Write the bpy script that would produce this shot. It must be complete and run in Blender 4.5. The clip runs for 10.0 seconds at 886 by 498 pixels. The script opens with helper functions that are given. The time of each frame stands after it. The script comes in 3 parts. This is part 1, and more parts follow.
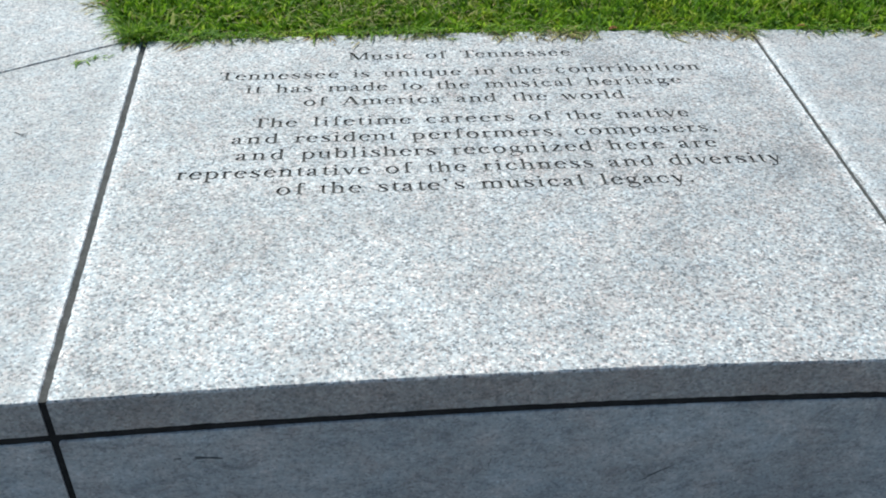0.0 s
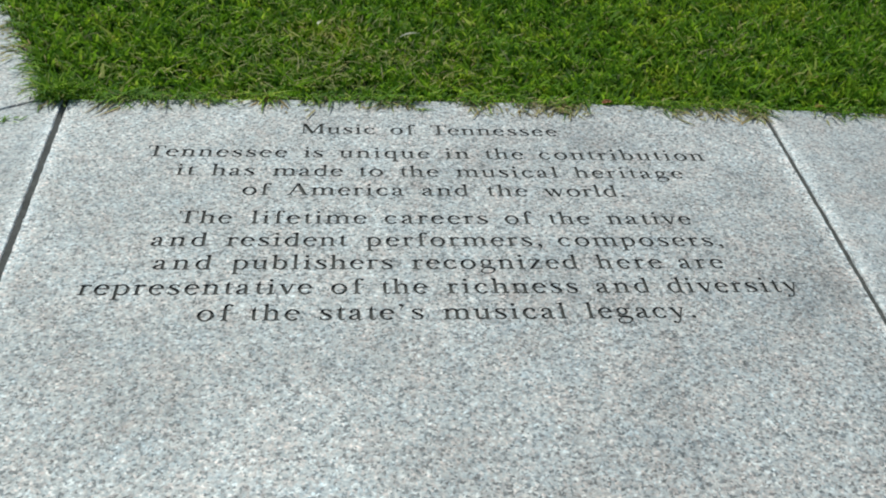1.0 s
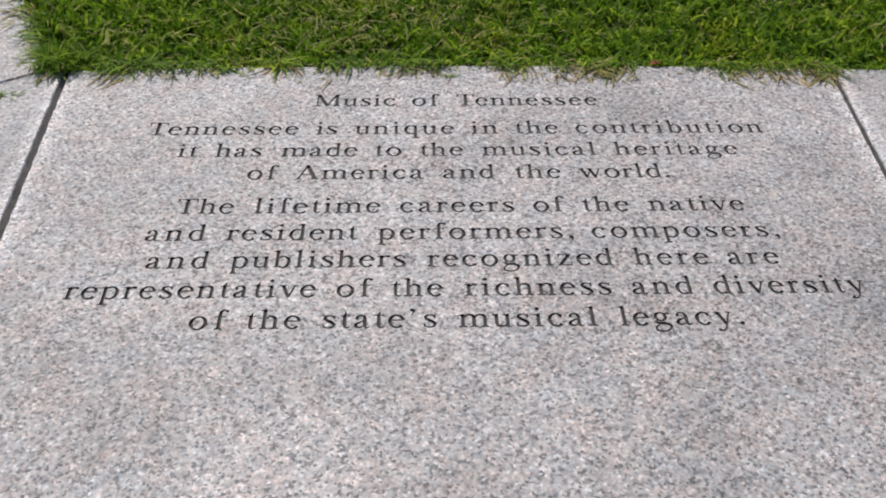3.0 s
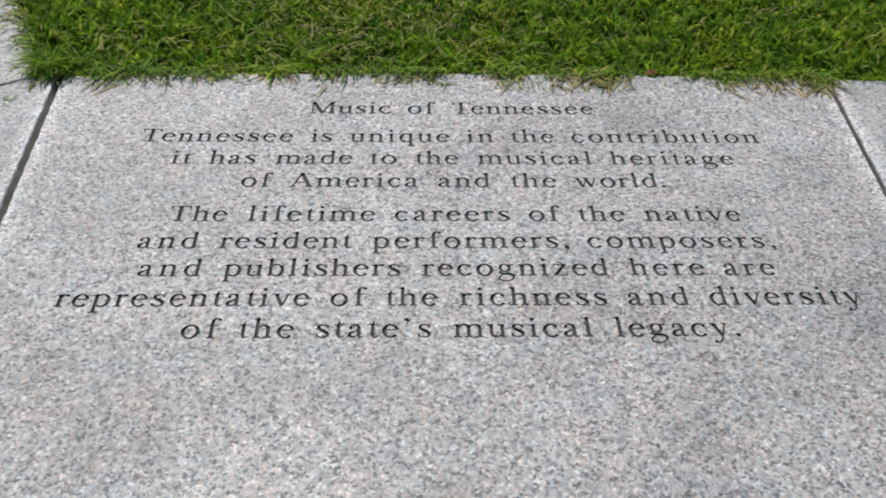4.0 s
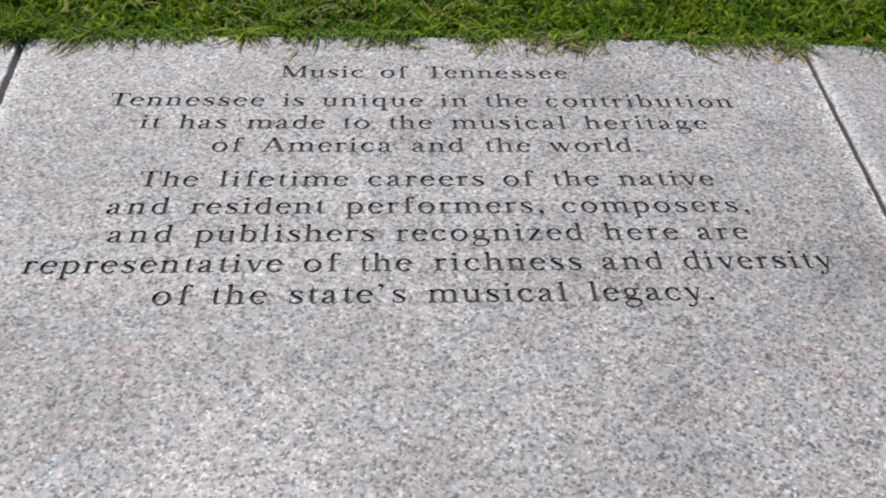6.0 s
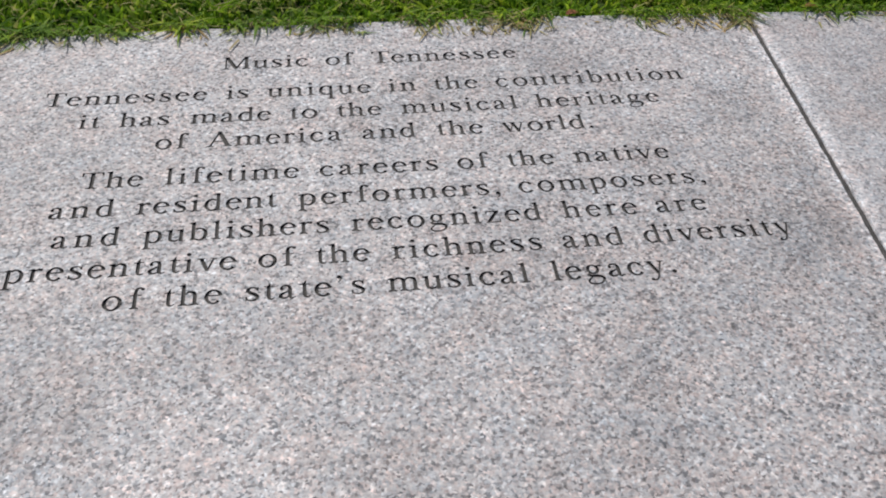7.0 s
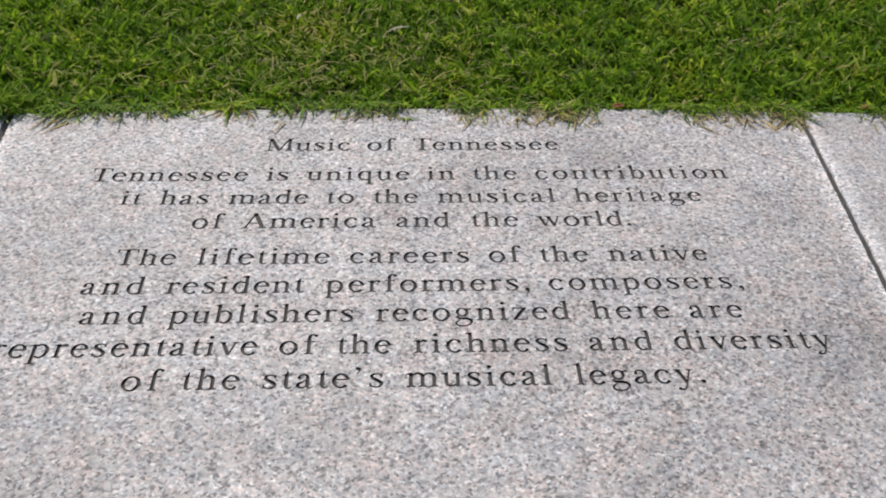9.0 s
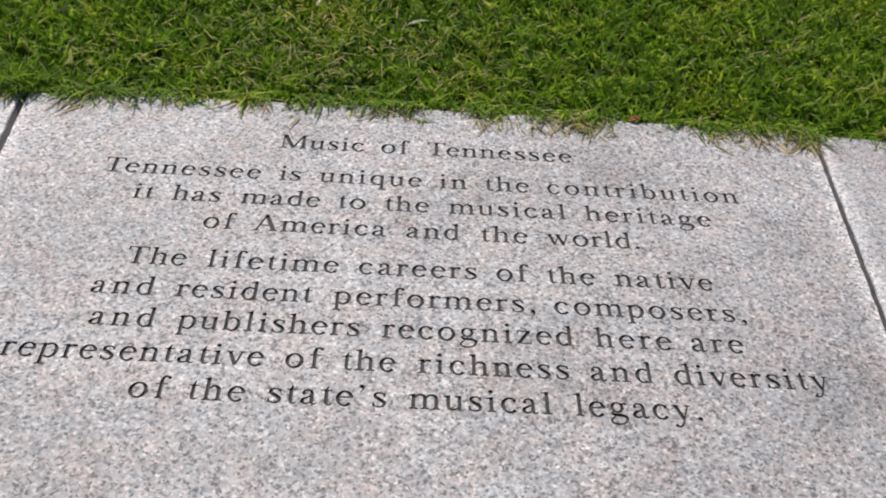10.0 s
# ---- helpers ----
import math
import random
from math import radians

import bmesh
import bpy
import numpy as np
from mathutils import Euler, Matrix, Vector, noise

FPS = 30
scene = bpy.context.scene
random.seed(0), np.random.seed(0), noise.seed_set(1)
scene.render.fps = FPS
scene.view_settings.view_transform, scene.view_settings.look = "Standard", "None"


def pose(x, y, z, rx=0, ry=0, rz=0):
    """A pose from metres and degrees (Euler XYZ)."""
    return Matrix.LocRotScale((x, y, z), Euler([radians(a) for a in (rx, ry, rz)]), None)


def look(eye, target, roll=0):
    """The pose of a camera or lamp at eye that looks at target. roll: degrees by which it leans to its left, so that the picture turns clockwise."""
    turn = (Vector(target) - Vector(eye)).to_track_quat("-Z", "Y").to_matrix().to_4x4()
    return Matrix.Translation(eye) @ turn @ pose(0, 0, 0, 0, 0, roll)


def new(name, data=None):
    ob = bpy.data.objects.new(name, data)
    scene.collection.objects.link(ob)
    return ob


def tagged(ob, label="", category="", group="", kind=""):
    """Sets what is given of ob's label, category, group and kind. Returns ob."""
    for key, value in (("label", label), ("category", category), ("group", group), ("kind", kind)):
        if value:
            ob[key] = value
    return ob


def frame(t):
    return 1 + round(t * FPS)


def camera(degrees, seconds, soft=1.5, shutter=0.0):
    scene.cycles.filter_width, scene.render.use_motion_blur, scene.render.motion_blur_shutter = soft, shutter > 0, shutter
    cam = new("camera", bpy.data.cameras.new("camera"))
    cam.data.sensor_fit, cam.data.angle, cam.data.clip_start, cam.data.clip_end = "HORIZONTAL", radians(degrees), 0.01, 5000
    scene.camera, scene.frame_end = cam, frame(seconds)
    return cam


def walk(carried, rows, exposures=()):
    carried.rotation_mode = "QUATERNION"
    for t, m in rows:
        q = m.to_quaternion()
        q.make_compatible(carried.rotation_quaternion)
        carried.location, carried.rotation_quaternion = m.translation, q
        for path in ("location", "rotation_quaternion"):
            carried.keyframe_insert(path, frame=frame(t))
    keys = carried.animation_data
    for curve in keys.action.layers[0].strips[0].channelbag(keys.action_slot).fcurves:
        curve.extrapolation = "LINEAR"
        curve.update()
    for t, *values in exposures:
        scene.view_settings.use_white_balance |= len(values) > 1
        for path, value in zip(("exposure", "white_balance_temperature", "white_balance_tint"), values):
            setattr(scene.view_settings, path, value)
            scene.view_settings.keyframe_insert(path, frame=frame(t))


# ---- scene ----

from mathutils import geometry

cam = camera(49.4, 10.0, soft=2.0)
PATH = [
    (0, (0.415, -1.744, 0.801), (0.569, -0.149, -0.396), 1.2),
    (0.1, (0.4060, -1.7073, 0.7931), (0.5774, -0.1309, -0.4258), 1.04),
    (0.2, (0.4171, -1.6566, 0.8136), (0.5894, -0.1371, -0.4753), 1.20),
    (0.3, (0.4042, -1.6141, 0.8248), (0.6231, -0.1178, -0.4840), 2.56),
    (0.4, (0.4021, -1.5873, 0.8223), (0.6526, -0.0799, -0.4680), 2.84),
    (0.5, (0.401, -1.551, 0.832), (0.624, -0.081, -0.506), 1.7),
    (0.6, (0.4122, -1.5311, 0.8254), (0.6067, -0.0571, -0.5124), 1.40),
    (0.7, (0.4253, -1.5076, 0.8247), (0.6421, -0.0080, -0.4808), 1.96),
    (0.8, (0.4293, -1.4773, 0.8252), (0.6620, 0.0466, -0.4491), 2.71),
    (0.9, (0.4520, -1.4587, 0.8185), (0.6547, 0.1020, -0.4157), 3.21),
    (1, (0.472, -1.436, 0.818), (0.662, 0.137, -0.402), 4.2),
    (1.1, (0.4853, -1.4116, 0.8224), (0.6444, 0.1565, -0.4088), 4.78),
    (1.2, (0.5047, -1.3898, 0.8200), (0.6190, 0.1856, -0.4069), 4.45),
    (1.3, (0.5255, -1.3745, 0.8163), (0.5911, 0.1924, -0.4250), 4.03),
    (1.4, (0.5493, -1.3626, 0.8105), (0.5692, 0.1870, -0.4537), 3.52),
    (1.5, (0.559, -1.352, 0.803), (0.596, 0.186, -0.475), 4.7),
    (1.6, (0.5569, -1.3314, 0.8085), (0.6017, 0.1635, -0.5194), 4.23),
    (1.7, (0.5671, -1.3229, 0.8088), (0.6130, 0.1645, -0.5275), 3.12),
    (1.8, (0.5733, -1.3096, 0.8123), (0.6068, 0.1598, -0.5441), 1.61),
    (1.9, (0.5637, -1.3025, 0.8107), (0.6272, 0.1667, -0.5448), 1.76),
    (2, (0.549, -1.293, 0.815), (0.606, 0.17, -0.547), 1.3),
    (2.1, (0.5517, -1.2922, 0.8112), (0.5832, 0.1775, -0.5448), 0.67),
    (2.2, (0.5459, -1.2933, 0.8072), (0.5877, 0.1848, -0.5395), 0.92),
    (3.3, (0.5412, -1.2817, 0.8081), (0.5986, 0.1994, -0.5347), 0.98),
    (3.5, (0.537, -1.282, 0.806), (0.606, 0.2, -0.536), 1.3),
    (3.7, (0.5397, -1.2770, 0.8067), (0.5966, 0.2021, -0.5382), 1.32),
    (3.8, (0.5431, -1.2761, 0.8081), (0.5998, 0.2051, -0.5347), 1.41),
    (4, (0.542, -1.276, 0.805), (0.607, 0.213, -0.528), 1.6),
    (4.2, (0.5401, -1.2732, 0.8047), (0.5992, 0.2100, -0.5356), 1.43),
    (4.3, (0.5392, -1.2713, 0.8058), (0.6059, 0.2085, -0.5381), 1.55),
    (4.5, (0.536, -1.271, 0.804), (0.603, 0.212, -0.537), 1.2),
    (4.7, (0.5400, -1.2712, 0.8001), (0.5944, 0.2091, -0.5437), 0.81),
    (4.8, (0.5417, -1.2702, 0.8003), (0.5930, 0.2059, -0.5482), 0.73),
    (5, (0.542, -1.268, 0.802), (0.598, 0.206, -0.548), 0.8),
    (5.2, (0.5437, -1.2666, 0.8020), (0.6105, 0.2045, -0.5513), 1.05),
    (5.3, (0.5438, -1.2672, 0.8010), (0.6079, 0.2049, -0.5514), 0.97),
    (5.5, (0.544, -1.269, 0.8), (0.6, 0.196, -0.559), 1.1),
    (5.6, (0.5485, -1.2725, 0.7991), (0.6090, 0.1834, -0.5708), 1.58),
    (5.7, (0.5434, -1.2736, 0.7974), (0.6123, 0.1711, -0.5839), 2.04),
    (5.8, (0.5410, -1.2761, 0.7969), (0.6050, 0.1606, -0.5929), 1.35),
    (5.9, (0.5506, -1.2735, 0.7982), (0.6378, 0.1684, -0.5850), 2.41),
    (6, (0.54, -1.273, 0.798), (0.662, 0.169, -0.583), 3.0),
    (6.1, (0.5390, -1.2712, 0.7976), (0.6833, 0.1638, -0.5880), 2.93),
    (6.2, (0.537, -1.267, 0.799), (0.705, 0.159, -0.594), 3.0),
    (7.3, (0.535, -1.249, 0.775), (0.754, 0.168, -0.619), 2.5),
    (7.4, (0.5341, -1.2371, 0.7837), (0.7393, 0.1837, -0.6088), 2.75),
    (7.5, (0.56, -1.234, 0.793), (0.76, 0.185, -0.602), 3.3),
    (7.6, (0.5668, -1.2305, 0.7947), (0.7478, 0.2114, -0.5795), 3.14),
    (7.7, (0.5714, -1.2288, 0.7894), (0.7492, 0.2229, -0.5748), 3.89),
    (7.8, (0.5800, -1.2278, 0.7862), (0.7452, 0.2193, -0.5844), 3.96),
    (7.9, (0.5945, -1.2207, 0.7917), (0.7314, 0.2216, -0.5870), 3.06),
    (8, (0.601, -1.22, 0.796), (0.739, 0.231, -0.574), 3.0),
    (8.2, (0.6011, -1.2252, 0.7969), (0.7372, 0.2538, -0.5426), 3.35),
    (8.3, (0.6011, -1.2261, 0.7973), (0.7284, 0.2565, -0.5390), 3.05),
    (8.5, (0.597, -1.231, 0.798), (0.73, 0.26, -0.529), 2.9),
    (8.7, (0.5867, -1.2251, 0.8026), (0.7077, 0.2773, -0.5119), 2.94),
    (8.8, (0.5847, -1.2288, 0.7995), (0.6941, 0.2863, -0.5015), 2.67),
    (9, (0.588, -1.229, 0.796), (0.669, 0.291, -0.501), 1.5),
    (9.2, (0.5887, -1.2281, 0.7943), (0.6716, 0.2945, -0.4999), 1.73),
    (9.3, (0.5929, -1.2250, 0.7961), (0.6840, 0.2840, -0.5133), 2.14),
    (9.4, (0.5871, -1.2217, 0.8006), (0.6934, 0.2876, -0.5074), 2.56),
    (9.5, (0.588, -1.221, 0.803), (0.702, 0.286, -0.507), 2.7),
    (9.6, (0.5882, -1.2251, 0.7993), (0.7017, 0.2816, -0.5110), 2.90),
    (9.7, (0.5863, -1.2257, 0.8003), (0.6972, 0.2655, -0.5278), 3.14),
    (9.8, (0.5781, -1.2126, 0.8141), (0.6993, 0.2475, -0.5473), 3.81),
    (9.9, (0.5820, -1.1967, 0.8357), (0.6561, 0.2571, -0.5358), 3.36),
    (10, (0.574, -1.174, 0.868), (0.658, 0.268, -0.516), 5.1),
]
EXPOSURES = [
    (0, 0.58, 5700, -3), (0.5, 0.5, 5950, 1), (1, 0.2, 5850, -7), (1.5, 0.22, 5820, -4), (2, 0.26, 5820, 0),
    (2.2, 0.17, 5950, 4), (3.3, 0.11, 6350, 12), (3.5, 0.12, 6330, 10), (4.5, 0.12, 6050, 5), (5, 0.11, 6200, 8), (6, 0.12, 6220, 10), (7.5, 0.11, 6280, 11),
    (8.5, 0.1, 6350, 11), (9, 0.22, 6350, 11), (10, 0.25, 6350, 11),
]
walk(cam, [(t, look(eye, target, roll)) for t, eye, target, roll in PATH], EXPOSURES)

# ---- world and sun ----
SUN_HEIGHT, SUN_TURN = 52.0, -20.0  # degrees above the horizon; from +y towards +x
world = bpy.data.worlds.new("world")
scene.world = world
world.use_nodes = True
sky = world.node_tree.nodes.new("ShaderNodeTexSky")
sky.sky_type, sky.sun_disc = "NISHITA", False
sky.sun_elevation, sky.sun_rotation = radians(SUN_HEIGHT), radians(SUN_TURN)
sky.air_density, sky.dust_density = 1.0, 2.5
background = world.node_tree.nodes["Background"]
world.node_tree.links.new(sky.outputs[0], background.inputs[0])
background.inputs[1].default_value = 0.08
sun = new("sun", bpy.data.lights.new("sun", "SUN"))
sun.data.energy, sun.data.angle, sun.data.color = 2.9, radians(0.8), (1.0, 0.955, 0.895)
sun_way = Vector((math.sin(radians(SUN_TURN)) * math.cos(radians(SUN_HEIGHT)),
                  math.cos(radians(SUN_TURN)) * math.cos(radians(SUN_HEIGHT)), math.sin(radians(SUN_HEIGHT))))
sun.matrix_world = look(sun_way * 30, (0, 0, 0))


# ---- the ring of stone: centre, radii, joints ----
CX, CY = 0.585, -14.5
R_FRONT, R_BACK = 13.573, 14.538
COPING, BED, PLAZA_Z = 0.0552, 0.012, -0.56
LAWN_Z = -0.022
A_LEFT, A_RIGHT = math.degrees(math.atan2(-0.5845, 14.5)), math.degrees(math.atan2(0.615, 14.5))
STEP = A_RIGHT - A_LEFT
JOINT, JOINT_THIN = 0.0046, 0.0036  # half the width of the joint before the inscription, and of the others


# ---- materials ----
def material(name, rough=0.7, spec=0.4):
    mat = bpy.data.materials.new(name)
    mat.use_nodes = True
    tree = mat.node_tree
    shader = tree.nodes["Principled BSDF"]
    shader.inputs["Roughness"].default_value = rough
    shader.inputs["Specular IOR Level"].default_value = spec
    return mat, tree, shader


def node(tree, kind, values=None, operation=None):
    n = tree.nodes.new(kind)
    if operation:
        n.operation = operation
    for key, value in (values or {}).items():
        n.inputs[key].default_value = value
    return n


def ramp(tree, source, stops, interpolation="LINEAR"):
    n = tree.nodes.new("ShaderNodeValToRGB")
    n.color_ramp.interpolation = interpolation
    while len(n.color_ramp.elements) < len(stops):
        n.color_ramp.elements.new(0.5)
    for e, (at, colour) in zip(n.color_ramp.elements, stops):
        e.position, e.color = at, (*colour, 1)
    tree.links.new(source, n.inputs[0])
    return n.outputs[0]


def mix(tree, kind, factor, a, b):
    n = tree.nodes.new("ShaderNodeMix")
    n.data_type, n.blend_type = "RGBA", kind
    for value, socket in ((factor, n.inputs[0]), (a, n.inputs[6]), (b, n.inputs[7])):
        if isinstance(value, bpy.types.NodeSocket):
            tree.links.new(value, socket)
        elif isinstance(value, tuple):
            socket.default_value = (*value, 1)
        else:
            socket.default_value = value
    return n.outputs[2]


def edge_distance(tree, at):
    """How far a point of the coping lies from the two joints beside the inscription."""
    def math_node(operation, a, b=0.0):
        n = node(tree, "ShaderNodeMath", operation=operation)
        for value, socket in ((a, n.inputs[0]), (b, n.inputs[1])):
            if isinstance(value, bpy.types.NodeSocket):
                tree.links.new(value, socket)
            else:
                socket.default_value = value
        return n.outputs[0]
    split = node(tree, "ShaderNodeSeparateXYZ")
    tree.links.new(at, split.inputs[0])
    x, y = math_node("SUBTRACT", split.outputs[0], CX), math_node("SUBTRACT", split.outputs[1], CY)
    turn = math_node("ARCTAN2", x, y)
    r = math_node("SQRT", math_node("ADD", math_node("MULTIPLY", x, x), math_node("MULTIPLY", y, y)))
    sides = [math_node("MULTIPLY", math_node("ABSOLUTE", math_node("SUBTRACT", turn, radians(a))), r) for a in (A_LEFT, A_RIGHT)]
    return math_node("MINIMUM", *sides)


def granite(name, tone=1.0, rough=0.62, warm=0.0, fleck=1.0, joint_halo=False, weathered=0.0, grain=1.0, patches=()):
    """Flamed grey granite: grains of a few millimetres, dark mica, pale quartz, some pink feldspar, broad stains."""
    mat, tree, shader = material(name, rough, 0.35)
    at = node(tree, "ShaderNodeNewGeometry").outputs["Position"]
    wobble = node(tree, "ShaderNodeTexNoise", {"Scale": 300.0, "Detail": 2.0})
    tree.links.new(at, wobble.inputs["Vector"])
    bent = node(tree, "ShaderNodeVectorMath", operation="MULTIPLY_ADD")
    tree.links.new(wobble.outputs["Color"], bent.inputs[0])
    bent.inputs[1].default_value = (0.004, 0.004, 0.004)
    tree.links.new(at, bent.inputs[2])
    grains = node(tree, "ShaderNodeTexVoronoi", {"Scale": 320.0})
    tree.links.new(bent.outputs[0], grains.inputs["Vector"])
    pick = node(tree, "ShaderNodeSeparateColor")
    tree.links.new(grains.outputs["Color"], pick.inputs[0])
    t = tone
    body = ramp(tree, pick.outputs[0], [
        (0.0, (0.14 * t, 0.14 * t, 0.142 * t)), (0.13, (0.235 * t, 0.233 * t, 0.235 * t)), (0.27, (0.375 * t, 0.37 * t, 0.365 * t)),
        (0.62, (0.455 * t, 0.445 * t, 0.438 * t)), (0.85, (0.52 * t, 0.50 * t, 0.482 * t)), (1.0, (0.68 * t, 0.675 * t, 0.665 * t))])
    body = mix(tree, "MULTIPLY", 0.9, body, ramp(tree, pick.outputs[1], [(0.0, (1.10, 0.96, 0.91)), (0.35, (1.03, 1.0, 0.97)), (0.7, (1, 1, 1)), (1.0, (0.94, 0.995, 1.03))]))
    if grain < 1:  # a sawn face, on which the grains run into one another
        body = mix(tree, "MIX", 1 - grain, body, (0.42 * t, 0.413 * t, 0.408 * t))
    fine = node(tree, "ShaderNodeTexNoise", {"Scale": 145.0, "Detail": 4.0, "Roughness": 0.66})
    tree.links.new(at, fine.inputs["Vector"])
    salt = ramp(tree, fine.outputs[0], [(0.33, (0.60, 0.60, 0.61)), (0.5, (0.97, 0.97, 0.97)), (0.66, (1.22, 1.21, 1.20))])
    body = mix(tree, "MULTIPLY", fleck, body, salt)
    cloud = node(tree, "ShaderNodeTexNoise", {"Scale": 46.3, "Detail": 4.0, "Roughness": 0.7})
    tree.links.new(at, cloud.inputs["Vector"])
    body = mix(tree, "MULTIPLY", 0.7 * fleck, body, ramp(tree, cloud.outputs[0], [(0.3, (0.66, 0.66, 0.67)), (0.5, (0.99, 0.985, 0.98)), (0.72, (1.24, 1.22, 1.20))]))
    tinge = node(tree, "ShaderNodeTexNoise", {"Scale": 17.0, "Detail": 5.0, "Roughness": 0.7})
    tree.links.new(at, tinge.inputs["Vector"])
    body = mix(tree, "MULTIPLY", 1.0, body, ramp(tree, tinge.outputs[0], [(0.34, (0.965, 1.0, 1.03)), (0.5, (1.0, 0.995, 0.99)), (0.66, (1.055, 0.985, 0.955))]))
    stain = node(tree, "ShaderNodeTexNoise", {"Scale": 5.5, "Detail": 7.0, "Roughness": 0.68})
    tree.links.new(at, stain.inputs["Vector"])
    body = mix(tree, "MULTIPLY", 0.9, body, ramp(tree, stain.outputs[0], [(0.34, (0.80, 0.79, 0.785)), (0.5, (0.98, 0.975, 0.97)), (0.68, (1.12, 1.115, 1.11))]))
    for px, py, rx, ry, shade in patches:  # broad stains, worn places and a glare painted in, ragged at the rim
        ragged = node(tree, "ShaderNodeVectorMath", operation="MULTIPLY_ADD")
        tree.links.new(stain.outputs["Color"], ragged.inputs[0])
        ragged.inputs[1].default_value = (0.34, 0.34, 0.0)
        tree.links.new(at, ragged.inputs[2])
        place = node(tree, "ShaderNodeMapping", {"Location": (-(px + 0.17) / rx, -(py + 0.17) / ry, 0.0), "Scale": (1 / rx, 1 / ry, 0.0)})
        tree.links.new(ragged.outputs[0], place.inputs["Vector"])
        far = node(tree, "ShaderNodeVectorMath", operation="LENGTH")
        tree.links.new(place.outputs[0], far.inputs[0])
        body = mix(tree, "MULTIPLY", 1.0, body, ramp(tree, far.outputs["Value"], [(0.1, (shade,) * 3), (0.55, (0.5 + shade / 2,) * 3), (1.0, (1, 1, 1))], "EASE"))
    if weathered:  # runs and scuffs of dirt, drawn out along the face
        run = node(tree, "ShaderNodeMapping", {"Scale": (15.0, 15.0, 30.0)})
        tree.links.new(at, run.inputs["Vector"])
        scuff = node(tree, "ShaderNodeTexNoise", {"Scale": 1.0, "Detail": 9.0, "Roughness": 0.74, "Distortion": 0.8})
        tree.links.new(run.outputs[0], scuff.inputs["Vector"])
        body = mix(tree, "MULTIPLY", weathered, body, ramp(tree, scuff.outputs[0], [(0.30, (0.46, 0.47, 0.48)), (0.48, (0.96, 0.96, 0.96)), (0.66, (1.25, 1.25, 1.24))]))
    if joint_halo:  # bright halo of the two joints painted into the stone, in a broken band
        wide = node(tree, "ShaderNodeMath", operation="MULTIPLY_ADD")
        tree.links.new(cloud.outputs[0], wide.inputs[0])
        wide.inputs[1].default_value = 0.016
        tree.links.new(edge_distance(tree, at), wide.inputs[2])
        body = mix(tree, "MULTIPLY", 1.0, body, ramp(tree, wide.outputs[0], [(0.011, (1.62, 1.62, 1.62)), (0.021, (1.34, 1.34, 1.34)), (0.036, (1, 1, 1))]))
    if warm:
        body = mix(tree, "MULTIPLY", warm, body, (1.0, 0.93, 0.88))
    tree.links.new(body, shader.inputs["Base Color"])
    bump = node(tree, "ShaderNodeBump", {"Strength": 0.35, "Distance": 0.0012})
    tree.links.new(fine.outputs[0], bump.inputs["Height"])
    tree.links.new(bump.outputs[0], shader.inputs["Normal"])
    return mat


def speckled(name, colours, scale, rough=0.9, bump_depth=0.001, spec=0.2):
    """A plain rough surface with two scales of mottling."""
    mat, tree, shader = material(name, rough, spec)
    at = node(tree, "ShaderNodeNewGeometry").outputs["Position"]
    coarse = node(tree, "ShaderNodeTexNoise", {"Scale": scale, "Detail": 6.0, "Roughness": 0.7})
    tree.links.new(at, coarse.inputs["Vector"])
    low, high = colours
    body = ramp(tree, coarse.outputs[0], [(0.3, low), (0.7, high)])
    fine = node(tree, "ShaderNodeTexNoise", {"Scale": scale * 9, "Detail": 3.0})
    tree.links.new(at, fine.inputs["Vector"])
    body = mix(tree, "MULTIPLY", 0.7, body, ramp(tree, fine.outputs[0], [(0.3, (0.6, 0.6, 0.6)), (0.6, (1, 1, 1))]))
    tree.links.new(body, shader.inputs["Base Color"])
    bump = node(tree, "ShaderNodeBump", {"Strength": 0.6, "Distance": bump_depth})
    tree.links.new(fine.outputs[0], bump.inputs["Height"])
    tree.links.new(bump.outputs[0], shader.inputs["Normal"])
    return mat


def leaf_stuff(name, stops, rough=0.5, through_light=0.35):
    """Blades: each one its own tint, in tufts of lighter and darker ones, some light passing through."""
    mat, tree, shader = material(name, rough, 0.2)
    tint = node(tree, "ShaderNodeNewGeometry").outputs["Random Per Island"]
    body = ramp(tree, tint, stops)
    at = node(tree, "ShaderNodeNewGeometry").outputs["Position"]
    for scale, low, high in ((5.0, (0.84, 0.88, 0.84), (1.38, 1.12, 1.1)), (38.0, (0.68, 0.72, 0.72), (1.5, 1.36, 1.15))):
        patch = node(tree, "ShaderNodeTexNoise", {"Scale": scale, "Detail": 3.0})
        tree.links.new(at, patch.inputs["Vector"])
        body = mix(tree, "MULTIPLY", 1.0, body, ramp(tree, patch.outputs[0], [(0.32, low), (0.52, (1, 1, 1)), (0.7, high)]))
    tree.links.new(body, shader.inputs["Base Color"])
    clear = node(tree, "ShaderNodeBsdfTranslucent")
    tree.links.new(body, clear.inputs[0])
    both = node(tree, "ShaderNodeMixShader", {0: through_light})
    tree.links.new(shader.outputs[0], both.inputs[1])
    tree.links.new(clear.outputs[0], both.inputs[2])
    tree.links.new(both.outputs[0], tree.nodes["Material Output"].inputs[0])
    return mat


